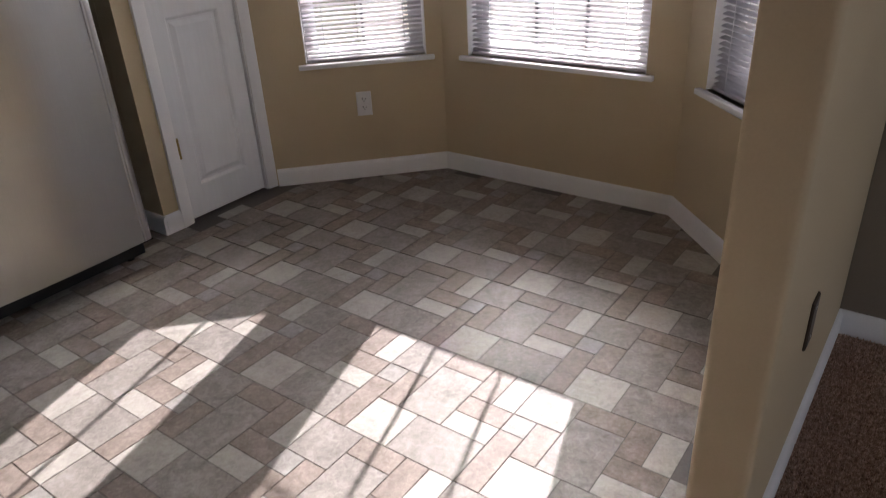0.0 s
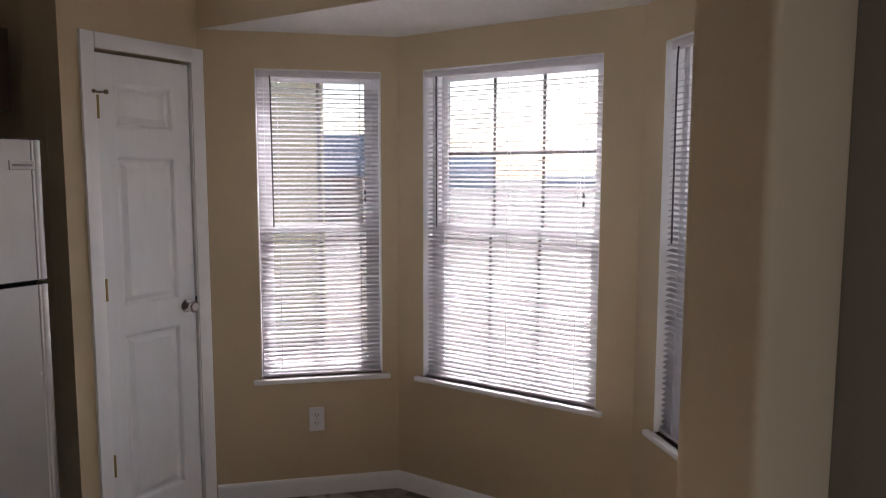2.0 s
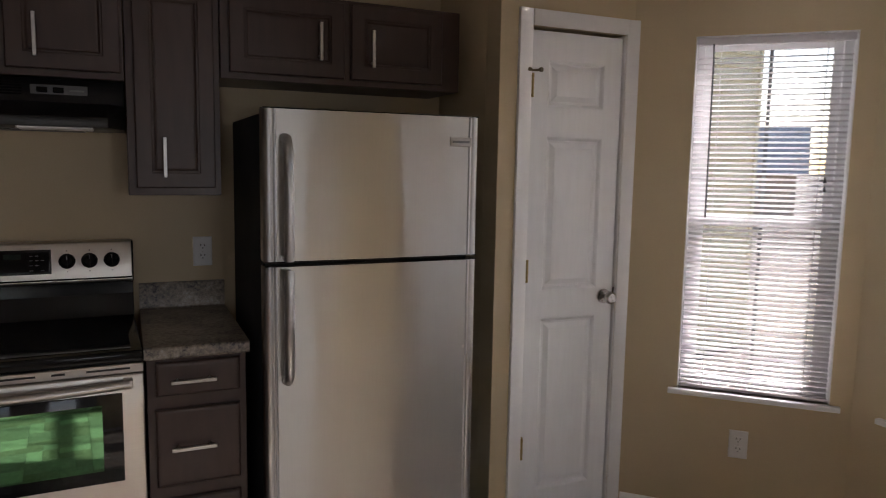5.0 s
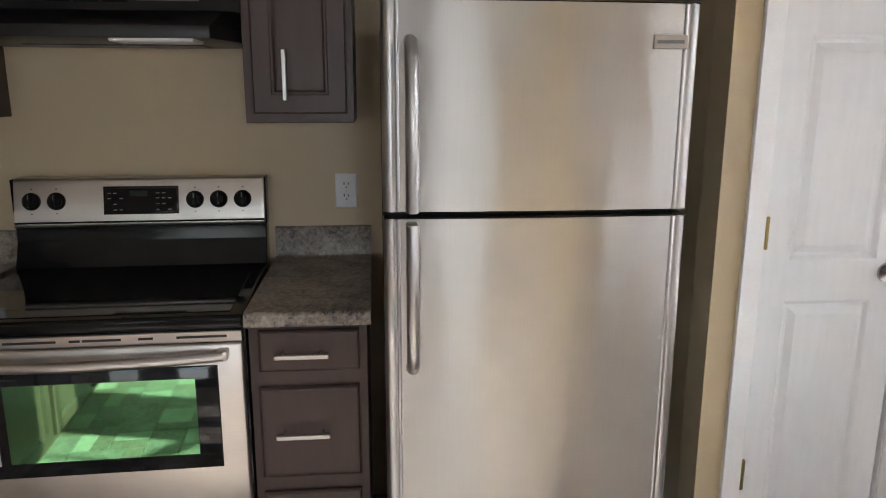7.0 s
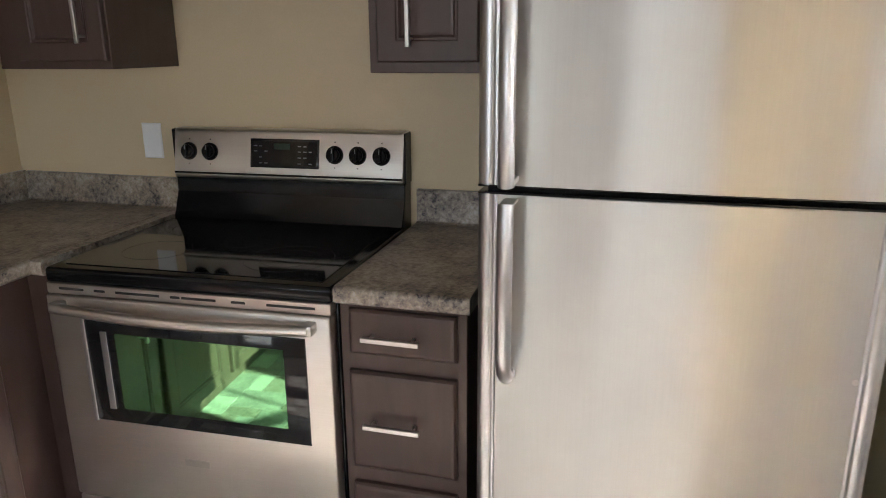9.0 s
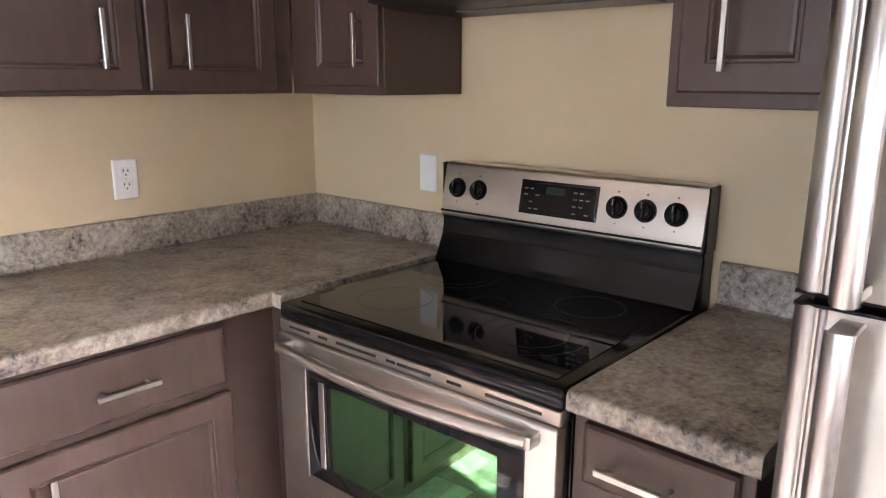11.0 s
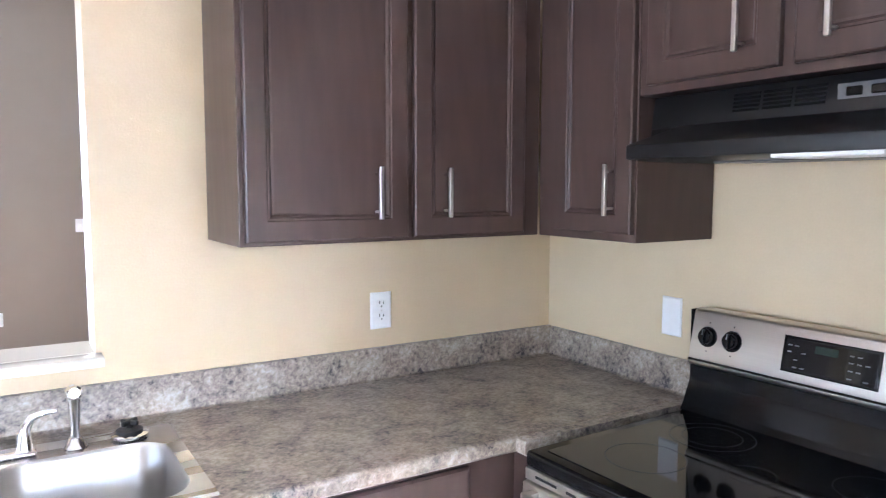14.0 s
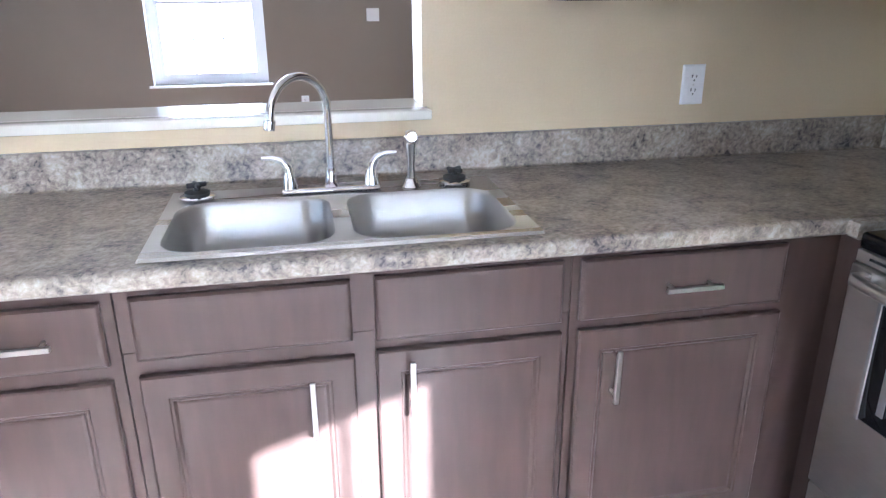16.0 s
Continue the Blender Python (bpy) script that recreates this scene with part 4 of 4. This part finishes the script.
    # this strip stands in for the bright reflection of the glass's bevel
    part("glass_glint_strip", moved(bx(-0.250, -0.232, -0.0065, -0.004, -0.105, 0.105, 0.0008, 1), to @ pose(0.020, 0, 0.650)), M_EDGE, win, "pale strip standing in for a reflection along the inner glass")
    part("inner_glass", moved(rings_plate(0.450, 0.205, [(0, 0.003), (0.001, 0.0046)]), to @ pose(0.035, 0, 0.650)), M_OVEN, win, "coated glass with a green reflection")
    n = 13
    path = [(fx + 0.045 + 0.026 + 0.022 * math.sin(math.pi * k / (n - 1)), -0.335 + 0.67 * k / (n - 1), 0.815 - 0.004 * math.sin(math.pi * k / (n - 1))) for k in range(n)]
    hd = tube(path, 0.0135, 14)
    part("door_handle", join(hd, bx(fx + 0.040, fx + 0.078, -0.345, -0.318, 0.802, 0.828, 0.004), bx(fx + 0.040, fx + 0.078, 0.318, 0.345, 0.802, 0.828, 0.004)), M_STEEL_H, d, "bowed stainless oven handle")
    part("storage_drawer", bx(fx, fx + 0.040, -a + 0.003, a - 0.003, 0.095, 0.266, 0.006, 2), M_STEEL_H, s)
    part("badge", bx(fx + 0.0445, fx + 0.0475, -0.035, 0.035, 0.405, 0.425, 0.001, 1), M_STEEL, d, "small plain metal badge")


RANGE_TURN = 2.0
electric_range()


# ---- range hood ----
def hood():
    h = thing("range_hood", (0.002, 1.081, 1.578), "black under-cabinet range hood with vent slots and a control strip", "range hood")
    a = 0.379
    low = [(0.0, -a), (0.262, -a), (0.448, -0.285), (0.448, 0.330), (0.262, a), (0.0, a)]
    rings = [[(x, y, 0.0) for x, y in low], [(x, y, 0.032) for x, y in low],
             [(0.0, -a, 0.084), (0.262, -a, 0.084), (0.266, -0.285, 0.084), (0.266, 0.330, 0.084), (0.262, a, 0.084), (0.0, a, 0.084)],
             [(0.0, -a, 0.162), (0.250, -a, 0.162), (0.250, -0.285, 0.162), (0.250, 0.330, 0.162), (0.250, a, 0.162), (0.0, a, 0.162)]]
    bm = bmesh.new()
    vs = [[bm.verts.new(p) for p in r] for r in rings]
    for r0, r1 in zip(vs, vs[1:]):
        for i in range(6):
            bm.faces.new((r0[i], r0[(i + 1) % 6], r1[(i + 1) % 6], r1[i]))
    bm.faces.new(vs[0][::-1])
    bm.faces.new(vs[-1])
    bmesh.ops.recalc_face_normals(bm, faces=bm.faces[:])
    bmesh.ops.bevel(bm, geom=[e for e in bm.edges if e.calc_face_angle(0) > 0.25], offset=0.003, segments=2, affect="EDGES", profile=0.5)
    body = part("canopy", bm, M_HOOD, h)
    for y0 in (-0.140, -0.065, 0.010):
        for i in range(5):
            z = 0.106 + i * 0.009
            part("vent_slot", bx(0.2585 - i * 0.0014, 0.2620 - i * 0.0014, y0, y0 + 0.066, z, z + 0.0052), M_VENT, body, smooth=0)
    ctl = part("control_strip", bx(0.252, 0.2605, 0.100, 0.268, 0.108, 0.142, 0.001, 1), M_GREYCTL, body, "grey control strip with two rocker switches")
    for y0 in (0.118, 0.166):
        part("switch", bx(0.2595, 0.2640, y0, y0 + 0.032, 0.116, 0.134, 0.002, 1), M_BLACK, ctl, "black rocker switch")
    part("switch_print", bx(0.2602, 0.2612, 0.214, 0.258, 0.122, 0.128), M_PRINT, ctl, smooth=0)
    part("lamp_lens", bx(0.315, 0.437, 0.075, 0.285, -0.008, 0.004, 0.003, 1), M_PLASTIC, h, "white plastic light cover")
    part("filter", bx(0.05, 0.18, -0.25, 0.25, -0.004, 0.004, 0.001, 1), M_GREYCTL, h)


hood()


# ---- refrigerator ----
def fridge_door(w, z0, z1, x0, depth):
    """A door with a gently bowed face and rounded vertical edges."""
    n = 28
    a = w / 2
    edge = []
    for k in range(n + 1):
        u = -1 + 2 * k / n
        y = a * u
        bow = 0.012 * (1 - u * u)
        corner = 0.022 if abs(u) > 0.93 else 0.0
        edge.append((x0 + depth - 0.012 + bow - corner, y))
    poly = [(x0, -a)] + edge + [(x0, a)]
    bm = prism(poly, "z", z0, z1)
    return bm


def fridge():
    w = 0.735
    f = thing("refrigerator", (0.045, FRIDGE_Y, 0), "stainless top-freezer refrigerator with black sides standing in its alcove", "refrigerator", turn=0)
    a = w / 2
    part("body", bx(0.0, 0.615, -a + 0.004, a - 0.004, 0.03, 1.634, 0.006), M_BLACK_TEX, f, "black textured steel cabinet")
    part("gasket", bx(0.615, 0.630, -a + 0.012, a - 0.012, 0.11, 1.627), M_RUBBER, f, smooth=0)
    part("toe_grille", bx(0.58, 0.622, -a + 0.01, a - 0.01, 0.02, 0.085, 0.003), M_RUBBER, f)
    for y in (-a + 0.06, a - 0.06):
        part("foot", tube([(0.58, y, 0.0), (0.58, y, 0.03)], 0.018, 14), M_RUBBER, f)
        part("foot", tube([(0.06, y, 0.0), (0.06, y, 0.03)], 0.018, 14), M_RUBBER, f)
    for name, z0, z1 in (("refrigerator_door", 0.100, 1.154), ("freezer_door", 1.172, 1.644)):
        d = part(name, fridge_door(w, z0, z1, 0.630, 0.070), M_STEEL, f, smooth=0.5)
        for zz in (z1, z0 - 0.004):
            part("end_cap", bx(0.632, 0.690, -a + 0.002, a - 0.002, zz, zz + 0.004), M_BLACK, d, smooth=0)
        for yy in (a - 0.019, -a + 0.019):
            part("edge_column", tube([(0.672, yy, z0 - 0.003), (0.672, yy, z0), (0.672, yy, z1), (0.672, yy, z1 + 0.003)], [0.017, 0.0195, 0.0195, 0.017], 20), M_EDGE, d, "rounded stainless door edge")
            part("edge_bead", tube([(0.688, yy - math.copysign(0.016, yy), z0), (0.688, yy - math.copysign(0.016, yy), z1)], 0.0055, 12), M_EDGE, d)
        y = -a + 0.066
        if name == "freezer_door":
            zs = (1.180, 1.20, 1.36, 1.50, 1.535, 1.553, 1.556)
            xs = (0.745, 0.748, 0.752, 0.748, 0.738, 0.715, 0.690)
        else:
            zs = (1.148, 1.13, 0.98, 0.85, 0.812, 0.792, 0.788)
            xs = (0.745, 0.748, 0.752, 0.748, 0.738, 0.715, 0.690)
        bm = tube([(x, y, z) for x, z in zip(xs, zs)], 0.0155, 16)
        part("handle", bm, M_EDGE, d, "curved stainless grip")
        root = zs[0]
        part("handle_root", bx(0.684, 0.752, y - 0.014, y + 0.014, min(root, root - 0.006 if name != "freezer_door" else root), max(root, root + 0.012 if name == "freezer_door" else root), 0.002, 1), M_STEEL, d)
        if name == "freezer_door":
            b = part("badge", bx(0.6915, 0.6985, a - 0.112, a - 0.030, 1.544, 1.576, 0.001, 1), M_STEEL, d, "plain brushed metal badge")
            part("badge_bar", bx(0.698, 0.6992, a - 0.104, a - 0.040, 1.556, 1.564), M_PRINT, b, smooth=0)
        else:
            part("screw_cap", tube([(0.688, a - 0.045, 0.845), (0.6915, a - 0.045, 0.845)], 0.006, 12), M_STEEL_H, d)


FRIDGE_Y = 2.208
fridge()


# ---- outlets and switches ----
# one dark brown colour for the whole plate
M_DARK_PLATE = material("dark_plate", (0.05, 0.035, 0.025), 0.4, bump=0.0)


def plate(name, at, turn, label, kind, mat=M_PLASTIC, wide=0.072):
    o = thing(name, at, label, "outlet" if kind != "switch" else "switch", "wall plates", turn)
    part("cover", rings_plate(wide, 0.116, [(0, 0), (0, 0.003), (0.003, 0.006), (0.006, 0.0065)]), mat, o, smooth=0)
    if kind == "duplex":
        for z in (-0.020, 0.020):
            r = part("receptacle", moved(rings_plate(0.034, 0.028, [(0, 0.006), (0, 0.008), (0.002, 0.0085)]), pose(0, 0, z)), M_PLASTIC, o, smooth=0)
            for dx, hh in ((-0.007, 0.009), (0.007, 0.007)):
                part("slot", bx(dx - 0.0016, dx + 0.0016, -0.0089, -0.008, z + 0.001, z + 0.001 + hh), M_SLOT, r, smooth=0)
            part("slot", tube([(0, -0.008, z - 0.007), (0, -0.0089, z - 0.007)], 0.0026, 8), M_SLOT, r, smooth=0)
        part("screw", tube([(0, -0.006, 0), (0, -0.0082, 0)], 0.003, 10), M_NICKEL, o)
    elif kind == "switch":
        for x in (-0.023, 0.023):
            part("toggle", bx(x - 0.005, x + 0.005, -0.018, -0.006, -0.004, 0.012, 0.002, 1), M_PLASTIC, o)
            for z in (-0.03, 0.03):
                part("screw", tube([(x, -0.006, z), (x, -0.0075, z)], 0.003, 10), M_PLASTIC, o)
    else:
        for z in (-0.035, 0.035):
            part("screw", tube([(0, -0.006, z), (0, -0.0075, z)], 0.003, 10), M_PLASTIC, o)
    return o


plate("wall_outlet", (0.690, 0.0005, 1.124), 180, "white duplex outlet above the sink counter", "duplex")
plate("wall_outlet", (0.0005, 0.566, 1.128), 90, "plain white wall plate beside the range", "blank")
plate("wall_outlet", (0.0005, 1.727, 1.125), 90, "white duplex outlet beside the refrigerator", "duplex")
_bay = Vector(A) + (Vector(B) - Vector(A)).normalized() * 0.487
plate("wall_outlet", (_bay.x + 0.0004, _bay.y - 0.0004, 0.372), math.degrees(math.atan2(B[1] - A[1], B[0] - A[0])), "white duplex outlet under the bay window", "duplex")
plate("wall_plate", (3.0705, 2.66, 0.46), 90, "dark plate low on the partition wall", "blank", M_DARK_PLATE, wide=0.06)
plate("light_switch", (1.09, -4.9995, 1.16), 180, "white two-gang switch plate on the living room wall", "switch", wide=0.118)
plate("wall_outlet", (1.76, -4.9995, 0.38), 180, "white outlet on the living room wall", "duplex")


# ---- outside ----
ground = part("ground", bx(-400, 400, -400, 400, -0.60, -0.5), M_GROUND, None, smooth=0)
tagged(ground, "dry pale yard outside the windows", "ground", "", "structure")


def far_house(at, turn, w, d, h, roof, label, wall_mat, roof_mat):
    """A plain house: walls with eaves, a gable roof and a few windows."""
    b = thing("house", at, label, "house", "neighbouring houses", turn)
    part("wall", bx(-w / 2, w / 2, -d / 2, d / 2, 0, h), wall_mat, b, smooth=0)
    part("roof", prism([(-d / 2 - 0.5, h), (d / 2 + 0.5, h), (0, h + roof)], "x", -w / 2 - 0.4, w / 2 + 0.4), roof_mat, b, smooth=0)
    n = max(2, int(w / 3))
    for k in range(n):
        x = -w / 2 + w * (k + 0.5) / n
        wd = part("window", bx(x - 0.5, x + 0.5, -d / 2 - 0.05, -d / 2 + 0.02, 0.9, min(2.2, h - 0.2)), M_VINYL, b, smooth=0)
        part("pane", bx(x - 0.42, x + 0.42, -d / 2 - 0.06, -d / 2 - 0.051, 0.98, min(2.12, h - 0.28)), M_ROOF, wd, smooth=0)
    return b


def yellow_house():
    b = thing("house", (-7.4, 5.4, -0.5), "neighbouring house clad in pale yellow lap siding", "house", "neighbouring houses")
    hgt, lap = 5.6, 0.14
    prof = [(-4.0, 0.0)]
    for k in range(int(hgt / lap)):
        prof += [(4.52, k * lap), (4.50, (k + 1) * lap)]
    prof += [(-4.0, int(hgt / lap) * lap)]
    part("wall", prism(prof, "y", -2.5, 2.40), M_SIDING, b, smooth=0)
    part("corner_board", join(bx(4.44, 4.535, 2.38, 2.42, 0, hgt)), M_SIDING, b, smooth=0)
    part("roof", prism([(-4.4, hgt), (4.9, hgt), (0.25, hgt + 2.0)], "y", -2.9, 2.8), M_ROOF, b, smooth=0)


yellow_house()
far_house((-20.4, 24.0, -0.5), 40, 7.0, 6.0, 1.9, 1.9, "distant low house with a blue-grey roof and pale walls", M_BRICK, M_ROOF)
# the farthest walls and roofs have haze and glare put into their pale colours
far_house((-50.0, 88.0, -0.5), 32, 6.5, 9.0, 1.6, 2.9, "distant house with a grey gable roof, coloured pale for haze", M_VINYL, M_ROOF_HAZED)
for hx, hy, hw in ((-43.0, 112.0, 11.0), (-31.5, 118.0, 15.0)):
    far_house((hx, hy, -0.5), 24, hw, 8.0, 1.5, 0.9, "low house with a grey roof far across the yard, coloured pale for haze", M_VINYL, M_ROOF_HAZED)


# ---- carpet pile beside the partition ----
def carpet_pile():
    rng = np.random.default_rng(4)
    nx, ny = 76, 152
    xs, ys = np.meshgrid(np.linspace(3.09, 3.62, nx), np.linspace(2.30, 3.38, ny))
    n = xs.size
    px, py = xs.ravel() + rng.uniform(-0.003, 0.003, n), ys.ravel() + rng.uniform(-0.003, 0.003, n)
    ang, hgt, rad = rng.uniform(0, 6.28, n), rng.uniform(0.006, 0.016, n), rng.uniform(0.0032, 0.0055, n)
    verts = np.zeros((n, 4, 3))
    for k in range(3):
        verts[:, k, 0] = px + rad * np.cos(ang + 2.094 * k)
        verts[:, k, 1] = py + rad * np.sin(ang + 2.094 * k)
        verts[:, k, 2] = 0.005
    verts[:, 3, 0] = px + rng.uniform(-0.004, 0.004, n)
    verts[:, 3, 1] = py + rng.uniform(-0.004, 0.004, n)
    verts[:, 3, 2] = 0.006 + hgt
    base = np.arange(n)[:, None] * 4
    faces = np.concatenate([base + np.array([[0, 1, 3]]), base + np.array([[1, 2, 3]]), base + np.array([[2, 0, 3]])])
    me = bpy.data.meshes.new("carpet_tufts")
    me.from_pydata(verts.reshape(-1, 3).tolist(), [], faces.tolist())
    me.materials.append(M_CARPET)
    ob = new("carpet_tufts", me)
    ob.parent = carpet
    ob["kind"] = "stuff"


carpet_pile()


# ---- printed vinyl tiles ----
U = 0.4390 / 6
TX, TY = 1.618, 3.1245
PIECES = [(0, 0, 2, 2, "pale"), (2, 0, 3, 2, "grey"), (3, 2, 2, 1, "pale"), (5, 0, 1, 3, "brown"), (1, 2, 2, 3, "grey"), (0, 2, 1, 2, "brown"),
          (4, 4, 1, 2, "pale"), (5, 3, 1, 1, "sand"), (3, 3, 2, 1, "brown"), (3, 4, 1, 2, "brown"), (5, 4, 2, 2, "grey"), (1, 5, 2, 1, "brown")]


def tile_mesh(w, h, c):
    g = 0.0011
    bm = bx(-w / 2 + g, w / 2 - g, -h / 2 + g, h / 2 - g, -0.0024, 0.0, 0.0008, 1)
    me = bpy.data.meshes.new("tile")
    bm.to_mesh(me)
    bm.free()
    me.materials.append(M_TILE[c])
    return me


def inside(x, y):
    """On the kitchen floor, clear of walls and cabinets."""
    if not (0.02 < x < 2.93 and 0.55 < y < 3.95):
        return False
    if x < 0.60 and y > 2.80:
        return False
    return y - 3.34 < x - 0.56 + 0.02 and (x - 2.337) + (y - 3.985) * (0.603 / 0.628) < 0.03


def lay_tiles():
    kinds = {}
    rest = {}
    count = 0
    for i in range(-6, 6):
        for j in range(-9, 4):
            for a, b, w, h, c in PIECES:
                x, y = TX + (6 * i + a + w / 2) * U, TY + (6 * j + b + h / 2) * U
                if not inside(x, y):
                    continue
                if 0.95 < x and y > 1.75 and count < 300:
                    key = (w, h, c)
                    if key not in kinds:
                        kinds[key] = tile_mesh(w * U, h * U, c)
                    t = new("tile", kinds[key])
                    t.parent = floor
                    t.location = (x, y, 0)
                    count += 1
                else:
                    rest.setdefault(c, []).append((x, y, w * U, h * U))
    verts, faces, mats = [], [], []
    g, e = 0.0011, 0.0008
    for k, c in enumerate(sorted(rest)):
        for x, y, w, h in rest[c]:
            n = len(verts)
            a, b = w / 2 - g, h / 2 - g
            for dx, dy, z in ((a, b, -0.0024), (a - e, b - e, 0.0)):
                verts += [(x - dx, y - dy, z), (x + dx, y - dy, z), (x + dx, y + dy, z), (x - dx, y + dy, z)]
            faces += [(n + 4, n + 5, n + 6, n + 7)] + [(n + q, n + (q + 1) % 4, n + 4 + (q + 1) % 4, n + 4 + q) for q in range(4)]
            mats += [k] * 5
    me = bpy.data.meshes.new("tiles")
    me.from_pydata(verts, [], faces)
    for c in sorted(rest):
        me.materials.append(M_TILE[c])
    me.polygons.foreach_set("material_index", mats)
    ob = new("tiles", me)
    ob.parent = floor
    ob["kind"] = "stuff"


lay_tiles()
